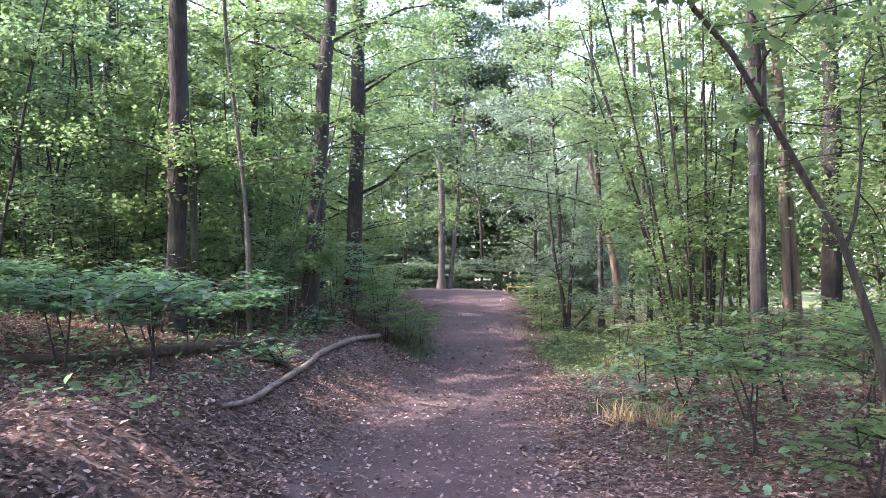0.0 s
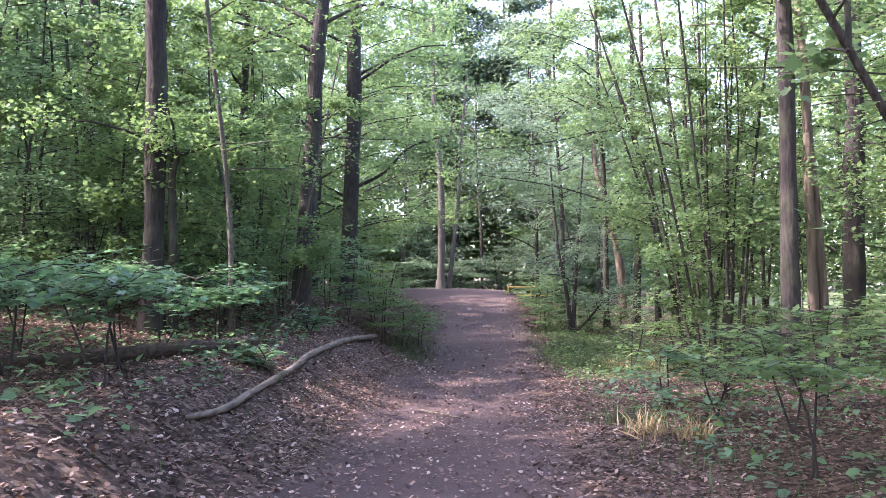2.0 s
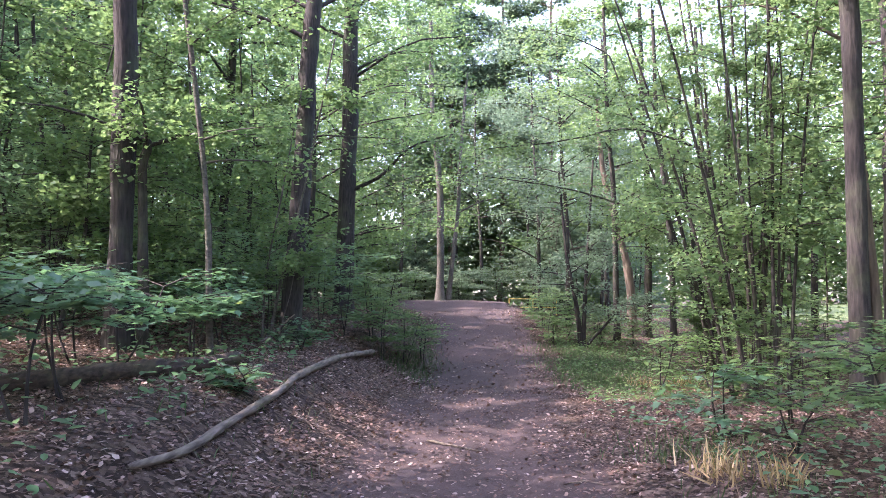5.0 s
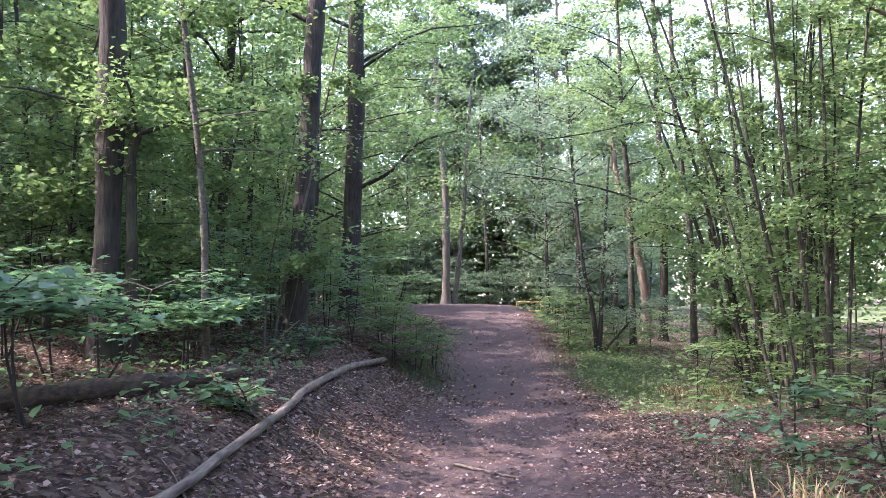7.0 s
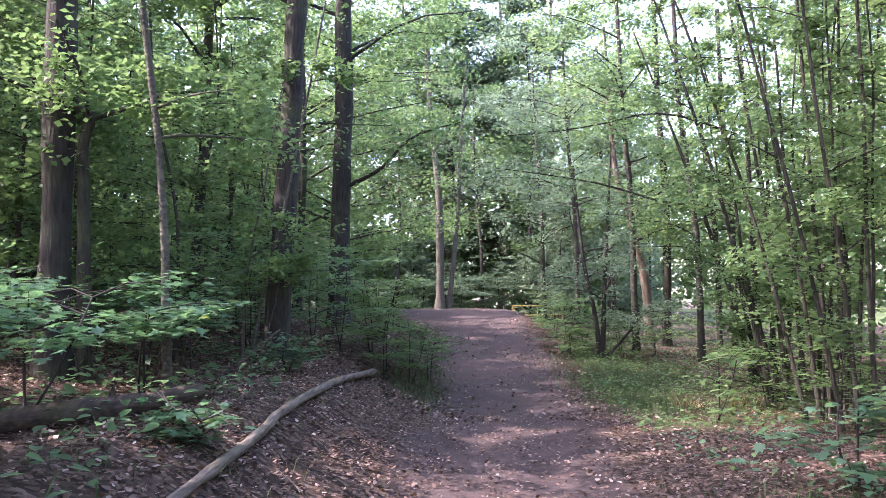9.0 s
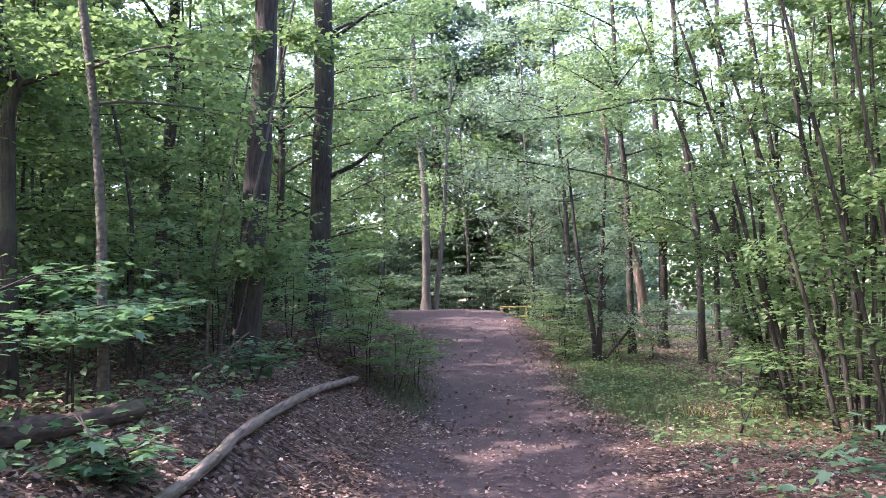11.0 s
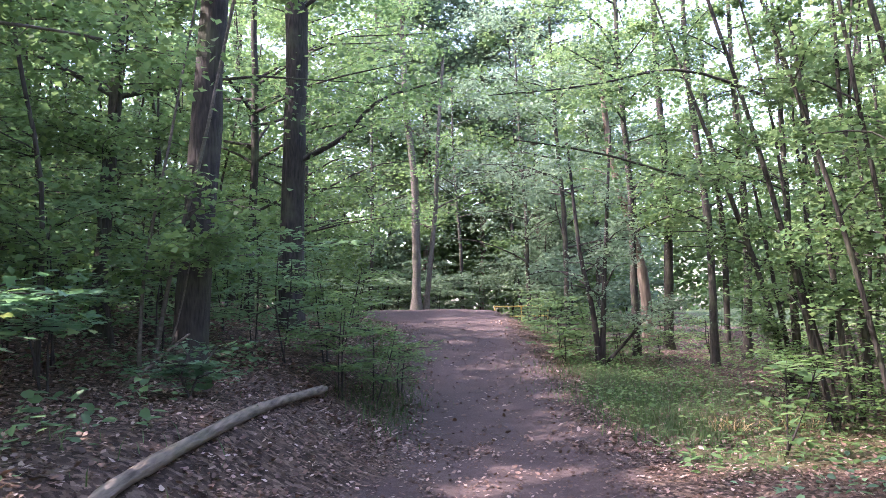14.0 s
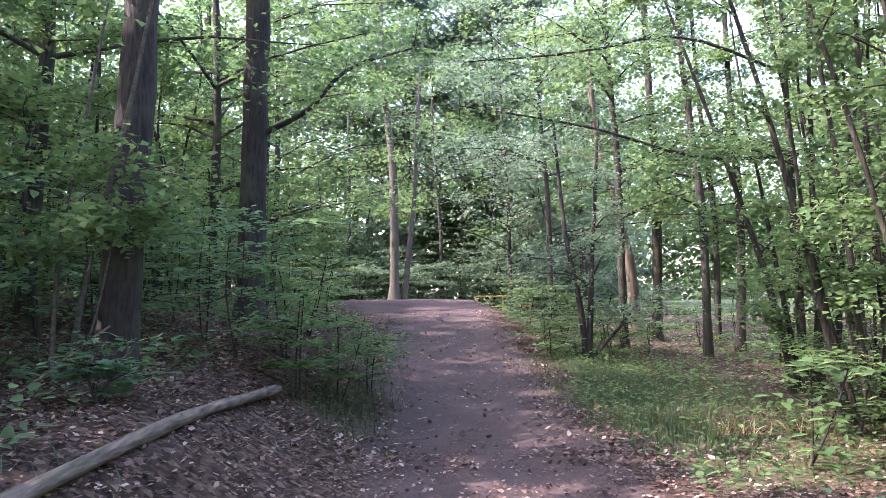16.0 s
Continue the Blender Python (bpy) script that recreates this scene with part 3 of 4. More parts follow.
# trees added out of view, only to shade the path and bank
for x, y in ((-5.5, 1.0), (-5.0, -4.0), (-8.5, 3.5), (-9.0, -2.0), (-12.5, 1.5), (-8.6, 8.4), (-11.5, 7.5), (5.5, -1.0), (6.0, 3.2)):
    tree("unseen_shade_tree", [(upright(x, y, 16, (0.3 if x < 0 else -0.3, 0.1), 0.06), 0.17, 0.06)], BARK_OAK, LEAF_MID, 0.30, 6.2, 24, 4.8, 130,
         "unseen tall tree added so its wide crown shades the path", "tree", rise=0.3, group="wide-crowned trees", split=False)
for x, y in ((0.6, 57.5), (4.2, 59.0), (-2.5, 60.0), (7.5, 56.5), (-6.5, 57.0)):
    tree("poplar_tree", [(upright(x, y, 25, (0.3, 0.1), 0.1), 0.2, 0.06)], BARK_BEIGE, LEAF_HAZE_WILLOW, 0.34, 6.0, 46, 4.6, 260,
         "tall pale green tree closing the view", "tree", rise=0.45, group="tall trees closing the view", split=False)

for x, y, tall in ((-5.7, 16.4, 6.0), (-6.6, 18.8, 7.0), (-4.7, 19.8, 6.5), (-7.6, 15.4, 6.5), (-5.9, 14.6, 4.5), (-8.8, 16.6, 7.0), (-4.6, 21.8, 6.0), (-6.9, 21.6, 7.0)):
    tree("beech_sapling", [(upright(x, y, tall, (rng.normal(0, 0.4), rng.normal(0, 0.3)), rng.normal(0, 0.12)), 0.035, 0.012)], BARK_YOUNG, LEAF_MID, 0.12, 0.7, 26, 1.7, 120,
         "thin beech sapling with level leafy sprays down to knee height", "tree", group="beech saplings on the bank", rise=0.2, sides=6, split=False)

# ---- the wood around ----
taken = [(-2.98, 17.4), (-2.65, 23.1), (-4.6, 13.6), (-3.2, 12.9), (4.9, 12.3), (9.7, 19.8), (7, 15.8), (3.1, 4.4), (0, 43.6), (4.3, 27.7), (7.6, 34.6), (7.8, 33), (7.2, 27.8), (8.8, 29.6), (9.5, 32.5),
         (5.3, 16.6), (5.8, 19.3), (6.7, 22.5), (4.7, 14.6), (8.3, 12.8), (9.5, 25), (-4.3, 27.5), (-4, 32.5), (-4.4, 37.5), (5.7, 38.5), (6.2, 31), (2.6, 52.5), (-2.4, 48), (5.6, 47.5), (-5.2, 20.5), (-5, 8), (6.6, 8.4), (-5.5, 1), (-5, -4), (-8.5, 3.5), (-9, -2), (-11.5, 7.5), (-12.5, 1.5), (-8.6, 9), (-13, 13), (5.5, -1), (6, 3.2), (-10, 15), (-7.5, 12), (-5.7, 16.4), (-6.6, 18.8), (-4.7, 19.8), (-7.6, 15.4), (-5.9, 14.6), (-8.8, 16.6), (-4.6, 21.8), (-6.9, 21.6)]


def clearing(x, y):
    return x - 0.22 * (y - 38) > 11 and 40 < y < 88


def free_spot(x, y, gap):
    if y < 47 and abs(x - float(trail_middle(y))) < float(trail_half(y)) + (2.6 if x > 0 else 2.2):
        return False
    if -6.8 < x < -3 and y < 13.2:
        return False
    if -0.5 < x < 4.5 and 44 < y < 56:
        return False
    if clearing(x, y):
        return False
    return all((x - a) ** 2 + (y - b) ** 2 > gap * gap for a, b in taken)


def scatter(count, xs, ys, gap):
    got = []
    for _ in range(count * 30):
        if len(got) == count:
            break
        x, y = rng.uniform(*xs), rng.uniform(*ys)
        if free_spot(x, y, gap):
            taken.append((x, y))
            got.append((x, y))
    return got


# the last five are added unseen behind the start
tall_spots = scatter(14, (-24, -6), (14, 52), 3.4) + scatter(6, (9, 22), (3, 36), 3.4) + scatter(10, (-20, 18), (47, 64), 3.4) + scatter(5, (-14, 10), (-14, -5), 3.5)
for x, y in tall_spots:
    side_leaf = LEAF_LIGHT if x > 5 else (LEAF_MID if rng.random() < 0.6 else LEAF_DARK)
    r = rng.uniform(0.10, 0.22)
    tree("woodland_tree", [(upright(x, y, rng.uniform(14, 19), (rng.normal(0, 0.5), rng.normal(0, 0.4)), rng.normal(0, 0.1)), r, r * 0.45)], BARK_OAK if rng.random() < 0.5 else BARK_DARK,
         side_leaf, 0.18 if -13 < x < 13 and 0 < y < 40 else 0.36, 4.4, 19, 4.0, 160, "tall broadleaf tree of the wood with a bare trunk", "tree", group="tall trees of the wood", sides=8, twigs=4, split=False)
sapling_spots = scatter(80, (-18, -4.0), (5, 46), 1.3) + scatter(22, (6.0, 20), (5, 34), 1.6)
for x, y in sapling_spots:
    far = y + abs(x) * 0.3
    r = rng.uniform(0.025, 0.06)
    side_leaf = LEAF_LIGHT if x > 4 else (LEAF_DARK if rng.random() < 0.5 else LEAF_MID)
    tree("sapling", [(upright(x, y, rng.uniform(5.5, 9), (rng.normal(0, 0.6), rng.normal(0, 0.5)), rng.normal(0, 0.15)), r, 0.015)], BARK_YOUNG, side_leaf, 0.112 if far < 20 else 0.155,
         0.9 if x < 4 else 1.6, 22, 1.8, 100 if far < 20 else 62, "slender sapling with level sprays of leaves", "tree", group="saplings of the wood", rise=0.25, sides=6, twigs=4, split=False)
for x, y in scatter(42, (-17, -4.6), (13.5, 34), 0.9):
    tree("pole_sapling", [(upright(x, y, rng.uniform(7, 11), (rng.normal(0, 0.7), rng.normal(0, 0.4)), rng.normal(0, 0.18)), rng.uniform(0.03, 0.055), 0.02)], BARK_YOUNG, LEAF_DARK, 0.13, 3.2, 8, 1.3, 50,
         "thin bare dark pole of a young tree with a small crown", "tree", group="thin poles in the wood", sides=6, twigs=3, split=False)
for x, y in scatter(26, (-16, 14), (45, 62), 2.0):
    tree("willow_bush", [(upright(x, y, rng.uniform(6, 10), (rng.normal(0, 0.8), 0), 0.2), 0.06, 0.02)], BARK_YOUNG, LEAF_HAZE_WILLOW if x > -3 else LEAF_MID, 0.26,
         0.5, 28, 2.5, 80, "dense grey-green bushy tree beyond the bend", "tree", group="bushy trees beyond the bend", sides=6, twigs=4, split=False)

# ---- far woods: too many to count ----
def far_wood(name, spans, count, leaf, size, label):
    at = []
    for x0, y0, x1, y1, tall, deep in spans:
        n = int(count * math.hypot(x1 - x0, y1 - y0))
        k = rng.random(n)
        x, y = x0 + (x1 - x0) * k + rng.normal(0, deep, n), y0 + (y1 - y0) * k + rng.normal(0, deep, n)
        z = land(x, y) + tall * rng.random(n) ** 0.8 * (0.75 + 0.25 * np.sin(x * 0.35 + y * 0.2) + 0.12 * np.sin(x * 1.3))
        lump = np.sin(x * 0.9 + z * 0.6) + np.sin(y * 0.8 - z * 0.9 + x * 0.3) + np.sin(z * 1.7 + x * 0.5)
        keep = lump > rng.normal(-0.6, 0.5, n) - smooth(16, 5, z) * 1.5
        at.append(np.stack([x, y, z], 1)[keep])
    me = leaf_cloud(name, np.concatenate(at), size, leaf, (0, 0, 0), DIAMOND, 0.9)
    return tagged(new(name, me), label, "woods", kind="stuff")


far_wood("far_woods", [(-40, 66, 16, 72, 30, 3.0), (-34, 20, -30, 66, 20, 2.5), (-24, 14, -13, 60, 6, 2.0), (-15, 61, 13, 61, 9, 1.6)], 600, LEAF_MID, 0.5, "distant wall of broadleaf woodland")
far_wood("far_woods_sunny", [(10, 92, 60, 84, 34, 3.0), (28, -6, 27, 34, 20, 2.0), (60, 84, 46, 40, 20, 3)], 700, LEAF_LIGHT, 0.5, "distant sunlit trees beyond the clearing")
far_wood("clearing_edge", [(10, 89, 60, 81, 17, 1.5), (25, -4, 24, 34, 13, 1.5)], 620, LEAF_LIGHT, 0.6, "leafy edge of the wood around the clearing")
# added wall of leaves, never in view
far_wood("unseen_woods_behind", [(-30, -22, 28, -22, 17, 2.5)], 260, LEAF_MID, 0.5, "unseen woodland added behind the start of the walk")

# ---- low shrubs and maple saplings ----
def maple_shrub(x, y, tall, wide, leaves, size=0.12, leaf=LEAF_MAPLE, label="low maple sapling with broad green leaves in flat layers", shape=MAPLE):
    base = np.array(dot(x, y))
    thing = new("maple_sapling")
    thing.location = base
    tagged(thing, label, "shrub", "low saplings under the trees")
    rods, places = [], []
    for k in range(2):
        top = base + np.array((rng.normal(0, 0.15), rng.normal(0, 0.15), tall * 0.92))
        line = bend([base + (0.05 * k, 0, -0.05), (base + top) / 2 + rng.normal(0, 0.05, 3), top], 7)
        v, f = tube(line, np.linspace(0.014, 0.006, 7), 6)
        part("stem", mesh_of("stem", v - base, f, BARK_DARK, True), thing)
        for _ in range(7):
            p = line[rng.integers(4 if shape is MAPLE and tall > 0.8 else 2, 7)]
            turn, ln = rng.uniform(0, 6.283), wide * rng.uniform(0.4, 1.0)
            tip = p + np.array([math.cos(turn) * ln, math.sin(turn) * ln, rng.uniform(-0.05, 0.25) * ln])
            rods.append(tube(np.array([p, (p + tip) / 2 + (0, 0, 0.05), tip]), [0.007, 0.005, 0.003], 4))
            n = max(3, leaves // 6)
            w = rng.uniform(0.25, 1.1, n)[:, None]
            places.append(p + (tip - p) * w + rng.normal(0, 1, (n, 3)) * (0.17 * wide, 0.17 * wide, 0.022))
    for rod in rods:
        part("branch", tubes_mesh("branch", [rod], BARK_DARK, base), thing)
    part("foliage", leaf_cloud("foliage", np.concatenate(places), size, leaf, base, shape, 0.26), thing)
    return thing


for x, y, tall, wide, n in ((-2.95, 7.9, 0.95, 0.8, 130), (-3.3, 9.2, 1.0, 0.9, 190), (-4.1, 8.5, 1.0, 0.9, 190), (-4.7, 9.9, 1.05, 1.0, 200), (-3.5, 10.8, 1.0, 0.9, 200), (-3.3, 12.6, 0.9, 0.8, 150),
                            (-4.3, 11.6, 1.0, 0.9, 180), (-5.5, 8.6, 1.0, 0.9, 180), (-6.1, 10.6, 1.0, 1.0, 180), (-3.6, 13.6, 0.95, 0.8, 170), (-5.3, 12.6, 1.0, 0.9, 160), (-7.2, 9.2, 1.0, 1.0, 160),
                            (-2.3, 10.9, 0.3, 0.35, 50), (-3.7, 15.4, 0.9, 0.8, 130), (-5.2, 16.0, 1.0, 0.9, 130), (-2.4, 15.4, 0.5, 0.5, 80)):
    maple_shrub(x, y, tall, wide, int(n * 1.7), 0.092)
for x, y, tall, wide, n in ((2.75, 7.1, 0.95, 0.75, 170), (3.4, 6.3, 1.1, 0.85, 190), (3.2, 8.5, 1.0, 0.8, 190), (4.3, 7.6, 1.15, 0.9, 200), (4.1, 9.6, 1.1, 0.9, 200), (2.9, 5.4, 0.7, 0.6, 110), (5.1, 9.1, 1.2, 0.9, 190),
                            (5.4, 6.9, 1.2, 0.9, 170), (5.8, 11.0, 1.2, 0.9, 160), (6.8, 9.3, 1.2, 0.9, 150), (3.7, 11.6, 0.8, 0.8, 110), (4.6, 13.2, 0.9, 0.8, 110), (6.4, 13.4, 1.0, 0.9, 110),
                            (3.0, 9.9, 0.6, 0.6, 90)):
    maple_shrub(x, y, tall, wide, int(n * 0.95), 0.082, LEAF_MID)
for x, y, tall in ((4.7, 15.3, 1.2), (5.7, 17.7, 1.3), (6.7, 18.7, 1.4), (5.1, 18.3, 1.0), (7.3, 20.3, 1.4), (6.1, 15.5, 1.3), (6.3, 21.0, 1.1), (8.0, 22.0, 1.3)):
    maple_shrub(x, y, tall, 0.9, 230, 0.085, LEAF_MID, "leafy shrub among the stems of a hazel clump", OVAL)
for x, y, tall, wide, n in ((-1.35, 18.7, 1.25, 0.75, 300), (-0.95, 19.8, 1.2, 0.8, 300), (-1.7, 20.2, 1.5, 0.9, 300), (-0.6, 21.4, 0.9, 0.7, 120), (-1.6, 22.2, 1.3, 0.9, 150), (-1.5, 24.6, 1.2, 0.9, 220), (-2.0, 27, 1.0, 1.0, 220), (-2.5, 30, 0.9, 1.0, 220)):
    maple_shrub(x, y, tall, wide, int(n * 1.7), 0.075, LEAF_MID, "leafy beech bush at the edge of the path", OVAL)
for x, y, tall, wide, n in ((3.4, 27.4, 0.9, 0.9, 160), (3.6, 29.0, 1.1, 1.0, 170), (4.3, 30.2, 1.2, 1.1, 170), (3.6, 31.5, 1.2, 1.1, 170), (4.4, 33.5, 1.4, 1.2, 170), (5.2, 28.8, 0.9, 1.0, 140), (5.7, 31.4, 1.2, 1.1, 150), (6.4, 29.6, 0.9, 1.0, 130),
                            (4.2, 36.0, 1.4, 1.2, 150), (6.2, 34.8, 1.3, 1.2, 140), (8.6, 27.0, 1.0, 1.0, 120), (7.8, 25.2, 0.9, 1.0, 120), (10.2, 29.0, 1.0, 1.0, 120)):
    maple_shrub(x, y, tall, wide, n, 0.13, LEAF_LIGHT if y > 28 else LEAF_MID, "low leafy bush on the verge", OVAL)
for x, y, tall in ((-3.7, 18.7, 1.7), (-4.5, 17.4, 2.0), (-5.6, 18.5, 2.4), (-3.9, 20.5, 2.0), (-5.0, 22.0, 2.4), (-3.7, 22.2, 1.8), (-6.5, 20.0, 2.4), (-7.0, 17.0, 2.2), (-6.3, 15.0, 1.9), (-4.0, 25.0, 2.0), (-5.5, 26.0, 2.4), (-7.0, 24.0, 2.6),
                   (-8.0, 21.0, 2.6), (-9.0, 18.0, 2.4), (-8.2, 14.2, 2.0), (-3.2, 28.5, 1.8), (-9.5, 25.0, 2.6), (-2.2, 19.4, 1.7), (-2.9, 20.8, 1.9), (-10.5, 11.0, 2.0), (-8.0, 10.6, 1.7), (-3.4, 35.0, 2.0), (-4.1, 33.0, 1.6)):
    maple_shrub(x, y, tall, 1.15, 200, 0.115, LEAF_DARK, "leafy young beech of the dark undergrowth", OVAL)
for x, y, tall in ((10.5, 33.5, 1.6), (12.0, 35.5, 1.8), (11.2, 37.5, 1.7), (14.0, 34.0, 1.8), (9.0, 37.5, 1.6), (15.5, 36.5, 2.0), (17.0, 33.0, 2.0), (13.0, 39.0, 1.5), (12.2, 30.5, 1.6), (14.5, 29.0, 1.8), (8.4, 31.2, 1.2), (10.6, 26.6, 1.4), (12.5, 24.5, 1.6), (10.8, 22.0, 1.5), (8.6, 18.0, 1.3), (8.8, 16.0, 1.3), (11.0, 17.0, 1.6)):
    maple_shrub(x, y, tall, 1.2, 170, 0.14, LEAF_LIGHT, "bright leafy bush towards the clearing", OVAL)
for x, y, tall in ((-0.4, 47.2, 1.8), (1.2, 50.0, 2.6), (2.6, 51.0, 2.4), (3.6, 52.0, 2.6), (5.6, 50.5, 2.2), (-1.8, 46.6, 1.8), (0.2, 51.5, 2.8), (-3.6, 45.0, 1.9), (6.8, 46.5, 2.0), (-5.0, 42.0, 2.0),
                   (0.9, 46.8, 2.2), (2.1, 47.6, 2.6), (3.3, 49.4, 3.0), (-1.0, 49.0, 3.2), (1.8, 53.5, 4.0), (-2.6, 51.0, 3.6), (4.6, 53.0, 4.0), (0.4, 54.5, 4.4)):
    maple_shrub(x, y, tall, 1.7, 420, 0.15, LEAF_HAZE_WILLOW, "dull green bush behind the bend", OVAL)
maple_shrub(2.9, 11.5, 0.75, 0.6, 90, 0.12)
maple_shrub(3.62, 16.65, 1.05, 0.45, 46, 0.15, LEAF_LIGHT, "single young sapling with few pale leaves", OVAL)

# ---- fallen wood ----
def fallen(name, points, radii, material, label, knots=()):
    pts = [dot(x, y, h) for x, y, h in points]
    line = bend(pts, 40, 0.006)
    r = np.interp(np.linspace(0, 1, 40), np.linspace(0, 1, len(radii)), radii)
    r = r * (1 + 0.07 * rng.normal(0, 1, 40))
    r[0] *= 0.5
    r[-1] *= 0.6
    base = line[0].copy()
    thing = new(name)
    thing.location = base
    tagged(thing, label, "branch")
    v, f = tube(line, r, 10, 0.04)
    part("wood", mesh_of("wood", v - base, f, material, True), thing)
    for k, way, ln in knots:
        foot = line[k]
        tip = foot + np.array(way) * ln
        v, f = tube(np.array([foot, (foot + tip) / 2, tip]), [0.03, 0.022, 0.008], 6)
        part("side_twig", mesh_of("side_twig", v - base, f, material, True), thing)
    return thing


fallen("fallen_branch", [(-2.10, 7.55, 0.05), (-2.0, 8.3, 0.05), (-2.02, 9.5, 0.05), (-2.02, 10.9, 0.05), (-1.97, 11.9, 0.06), (-1.96, 12.8, 0.06), (-1.80, 15.0, 0.06), (-1.66, 16.5, 0.08), (-1.45, 18.1, 0.12)],
       (0.024, 0.036, 0.044, 0.046, 0.05, 0.05), DEADWOOD, "long bare crooked branch lying along the path edge", [(19, (0.5, 0.1, 0.35), 0.13), (15, (-0.5, 0.1, 0.4), 0.12), (30, (0.3, 0.1, 0.5), 0.1)])
fallen("fallen_log", [(-2.62, 12.3, 0.12), (-2.85, 11.6, 0.1), (-3.2, 10.85, 0.09), (-3.6, 10.1, 0.08), (-4.1, 9.3, 0.06), (-5.0, 8.1, 0.03)], (0.07, 0.09, 0.09, 0.085, 0.07), ROTTEN,
       "brown rotting log lying among saplings", [(12, (0.2, 0.3, 0.9), 0.2)])
fallen("dead_stem", [(-3.3, 16.2, 0.0), (-3.0, 16.4, 0.28), (-2.72, 16.6, 0.55)], (0.02, 0.018, 0.01), DEADWOOD, "thin dead stem leaning against an oak")
fallen("fallen_twig", [(-0.35, 12.0, 0.02), (-0.1, 11.6, 0.03), (0.25, 11.35, 0.02)], (0.012, 0.014, 0.008), DEADWOOD, "short dry stick lying on the path")

# ---- the barrier at the bend ----
def barrier(x, y, z):
    base = np.array((x, y, z))
    thing = new("metal_barrier")
    thing.location = base
    tagged(thing, "low pale yellow metal pipe barrier beyond the bend", "barrier")

    def rod(name, a, b, r):
        v, f = tube(np.array([a, np.add(a, b) / 2, b], float), [r, r, r], 8)
        part(name, mesh_of(name, v, f, RAIL_PAINT, True), thing)

    rod("top_rail", (-0.03, 0, 0.92), (2.73, 0, 0.92), 0.035)
    rod("lower_rail", (-0.03, 0, 0.42), (2.73, 0, 0.42), 0.03)
    for k in range(3):
        rod("post", (1.35 * k, 0.0, -0.3), (1.35 * k, 0.0, 0.95), 0.035)


barrier(3.9, 48.0, ground_at(4.5, 48.0))

# ---- litter, grass and herbs: too many to count ----
def litter(count, ys, inside):
    x, y = rng.uniform(-7.5, 7.5, count * 3), ys[0] + (ys[1] - ys[0]) * rng.random(count * 3) ** 1.3
    u = np.abs(x - trail_middle(y)) - trail_half(y)
    chance = np.where(u > 0, 1.0, np.where(u > -0.5, 0.75, inside)) * np.where(x - trail_middle(y) > trail_half(y) + 0.6, np.where(y > 16, 0.35, 0.9), 1.0)
    chance = chance * (0.78 + 0.22 * np.sign(wave(x * 1.5, y * 1.5) + 0.15))
    keep = rng.random(len(x)) < chance
    x, y = x[keep][:count], y[keep][:count]
    return np.stack([x, y, land(x, y) + rng.uniform(0.004, 0.03, len(x))], 1)


CURL = (np.array([(0, 0, 0.1), (0.4, -0.32, 0.16), (1, 0, 0.22), (0.68, 0.28, 0.2), (0.25, 0.25, 0.0)]), np.array([(0, 1, 2), (0, 2, 3), (0, 3, 4)]))
tagged(new("leaf_litter", leaf_cloud("leaf_litter", litter(120000, (2.2, 18), 0.34), 0.043, LITTER, (0, 0, 0), CURL, 0.35, spread=0.5)), "carpet of dry brown and pinkish fallen leaves", "leaf litter", kind="stuff")
tagged(new("leaf_litter_far", leaf_cloud("leaf_litter_far", litter(26000, (17, 36), 0.2), 0.066, LITTER, (0, 0, 0), CURL, 0.35, spread=0.5)), "dry brown fallen leaves along the path", "leaf litter", kind="stuff")

BLADE = (np.array([(0, -0.03, 0), (0, 0.03, 0), (0.18, 0.025, 0.55), (0.18, -0.025, 0.55), (0.5, 0, 0.9)]), np.array([(0, 1, 2), (0, 2, 3), (3, 2, 4)]))


def grass(name, spots, size, material, label, tilt=0.25):
    at = []
    for x, y, wx, wy, n in spots:
        px, py = rng.normal(x, wx, n), rng.normal(y, wy, n)
        at.append(np.stack([px, py, land(px, py) - 0.01], 1))
    me = leaf_cloud(name, np.concatenate(at), size, material, (0, 0, 0), BLADE, tilt, spread=0.5)
    tagged(new(name, me), label, "grass", kind="stuff")


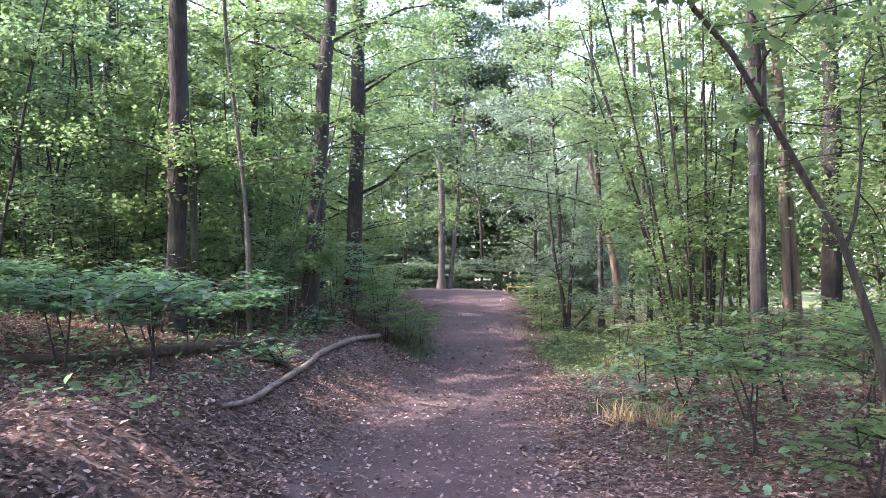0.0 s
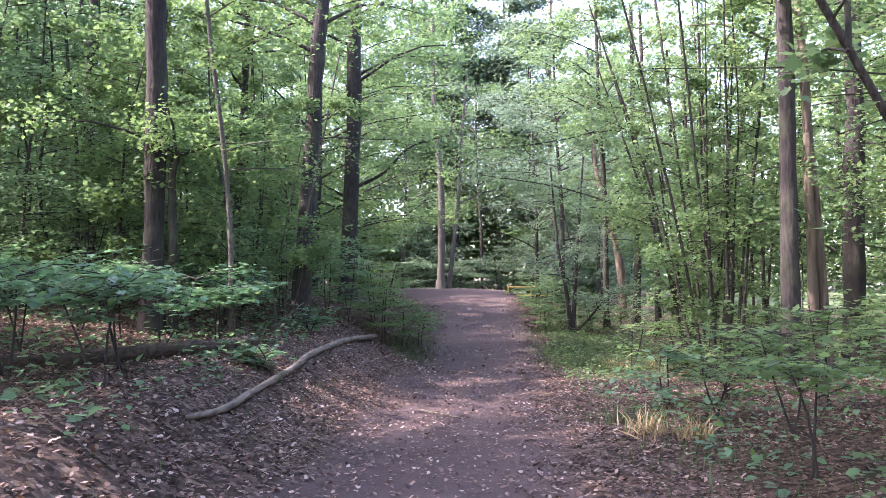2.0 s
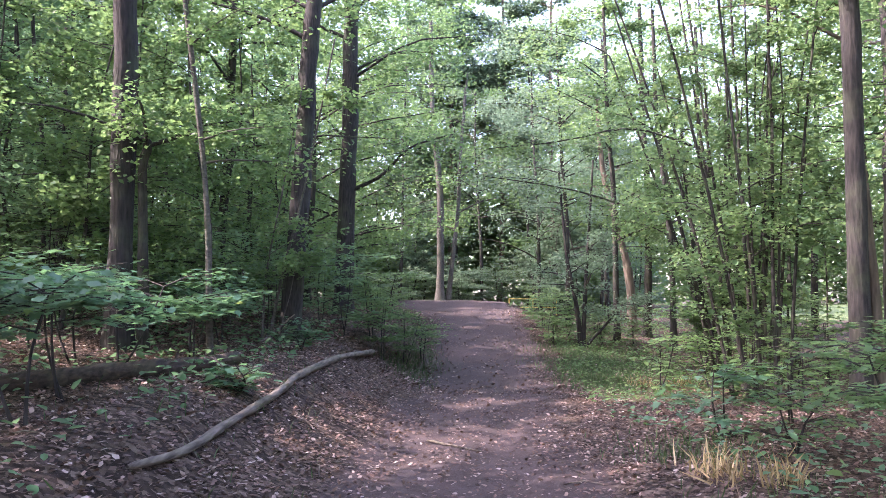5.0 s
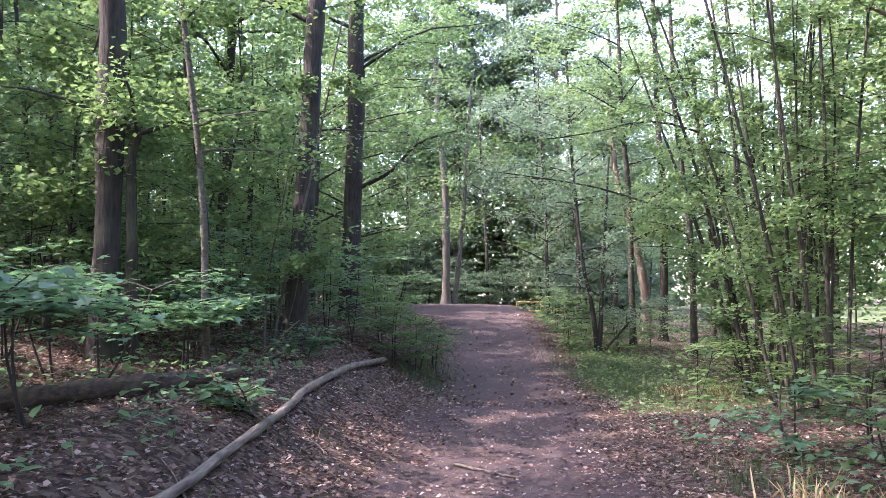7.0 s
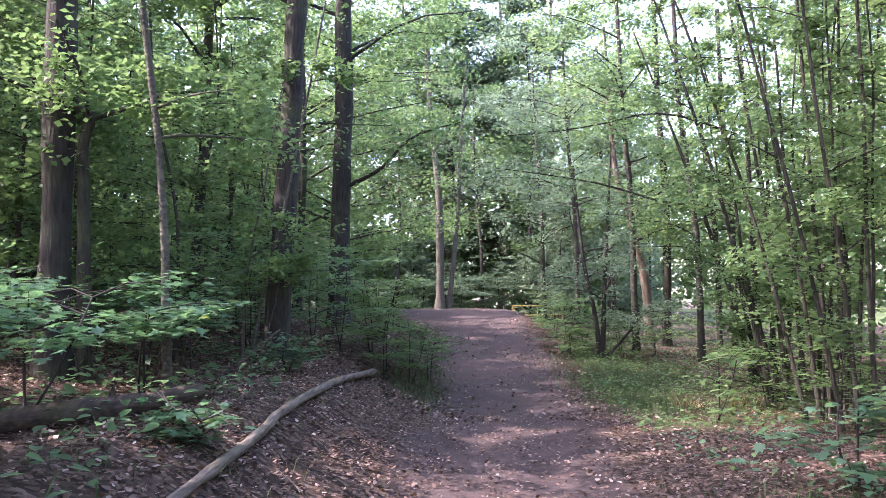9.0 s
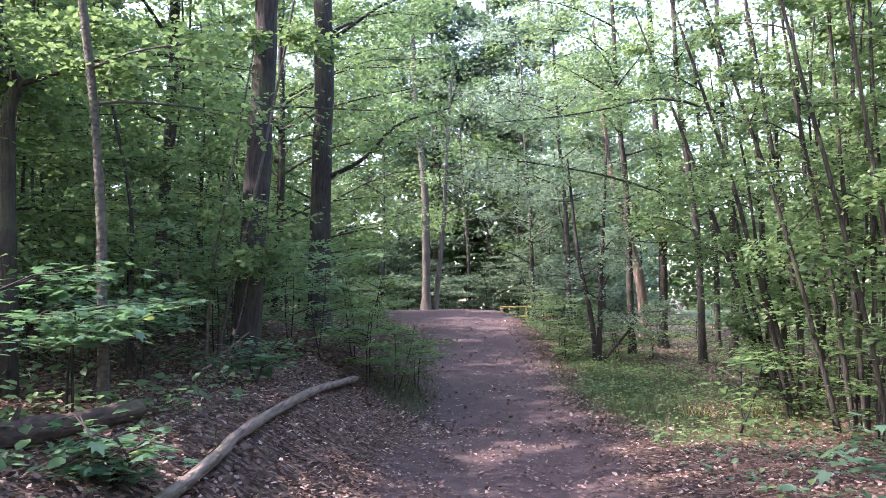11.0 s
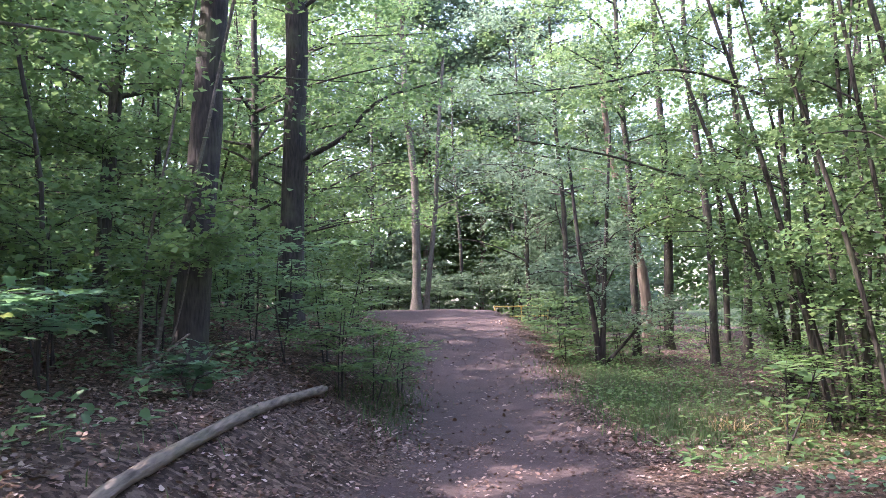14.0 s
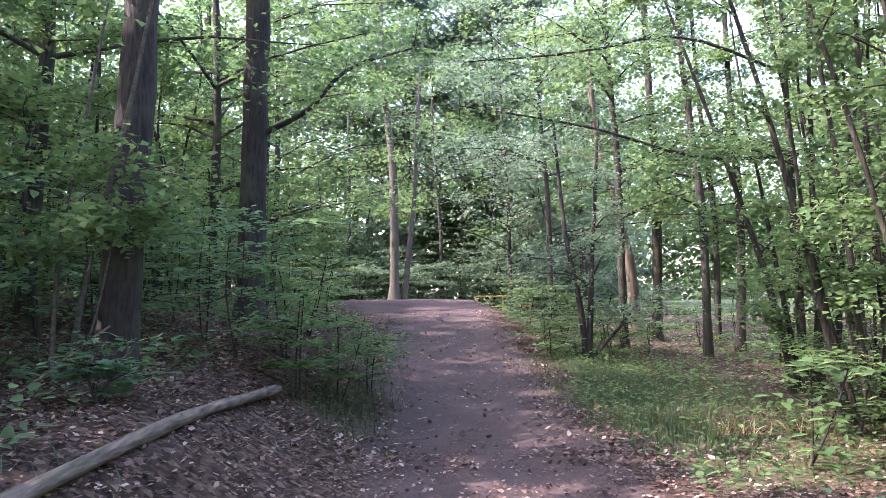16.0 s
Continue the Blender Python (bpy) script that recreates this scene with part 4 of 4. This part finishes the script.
grass("verge_grass", [(3.3, 20.5, 0.45, 1.6, 2500), (3.9, 23.5, 0.7, 1.8, 3200), (4.0, 26, 0.7, 1.2, 2200), (3.0, 18.5, 0.4, 0.8, 700), (5.5, 22, 1.0, 2.5, 1800), (-0.85, 19.6, 0.28, 1.0, 900), (-0.7, 22.5, 0.3, 1.2, 700), (-0.9, 26, 0.4, 2.0, 800)], 0.13, GRASS,
      "green woodland grass along the path verge")
grass("dry_grass", [(2.05, 9.2, 0.10, 0.2, 110), (2.45, 8.9, 0.09, 0.12, 90), (2.35, 10.2, 0.3, 0.35, 25), (3.9, 18.7, 0.15, 0.1, 60), (4.7, 18.6, 0.15, 0.1, 60)], 0.2, STRAW, "tufts of dry straw-coloured grass on a worn edge", 0.5)
grass("edge_grass", [(2.3, 10.6, 0.35, 0.6, 500), (2.3, 8.0, 0.35, 0.6, 300), (-2.3, 9.0, 0.7, 1.5, 70), (-2.4, 13.5, 0.5, 1.5, 60)], 0.13, GRASS, "short green grass tufts at the path edge")


def herbs(name, spans, size, leaf, label, count):
    x0, x1, y0, y1 = spans
    x, y = rng.uniform(x0, x1, count), rng.uniform(y0, y1, count)
    u = x - trail_middle(y)
    keep = (np.abs(u) > trail_half(y) + 0.35) & (wave(x * 1.1, y * 0.9) > rng.normal(-0.1, 0.25, count))
    x, y = x[keep], y[keep]
    at = np.stack([x, y, land(x, y) + np.abs(rng.normal(0, 0.12, len(x))) + 0.03], 1)
    tagged(new(name, leaf_cloud(name, at, size, leaf, (0, 0, 0), OVAL, 0.4)), label, "ground plants", kind="stuff")


herbs("ground_plants", (2.0, 11, 15.5, 40), 0.085, LEAF_MID, "low green ground plants covering the verge", 16000)
herbs("bank_plants", (-13, -2.2, 6, 34), 0.10, LEAF_DARK, "scattered low green plants on the bank", 15000)
herbs("shrub_layer_plants", (2.2, 10, 4.5, 15), 0.09, LEAF_MAPLE, "low green plants under the shrubs", 4500)

twig_rods = []
for _ in range(160):
    x, y = rng.uniform(-6, 6), rng.uniform(3, 24)
    if abs(x - float(trail_middle(y))) < 0.9 and rng.random() < 0.8:
        continue
    turn, ln = rng.uniform(0, 6.283), rng.uniform(0.12, 0.5)
    a = np.array(dot(x, y, 0.02))
    b = np.array(dot(x + math.cos(turn) * ln, y + math.sin(turn) * ln, rng.uniform(0.02, 0.08)))
    twig_rods.append(tube(np.array([a, (a + b) / 2 + rng.normal(0, 0.01, 3), b]), [0.006, 0.005, 0.003], 4))
tagged(new("ground_twigs", tubes_mesh("ground_twigs", twig_rods, DEADWOOD, (0, 0, 0))), "thin dry twigs scattered over the leaf litter", "twigs", kind="stuff")
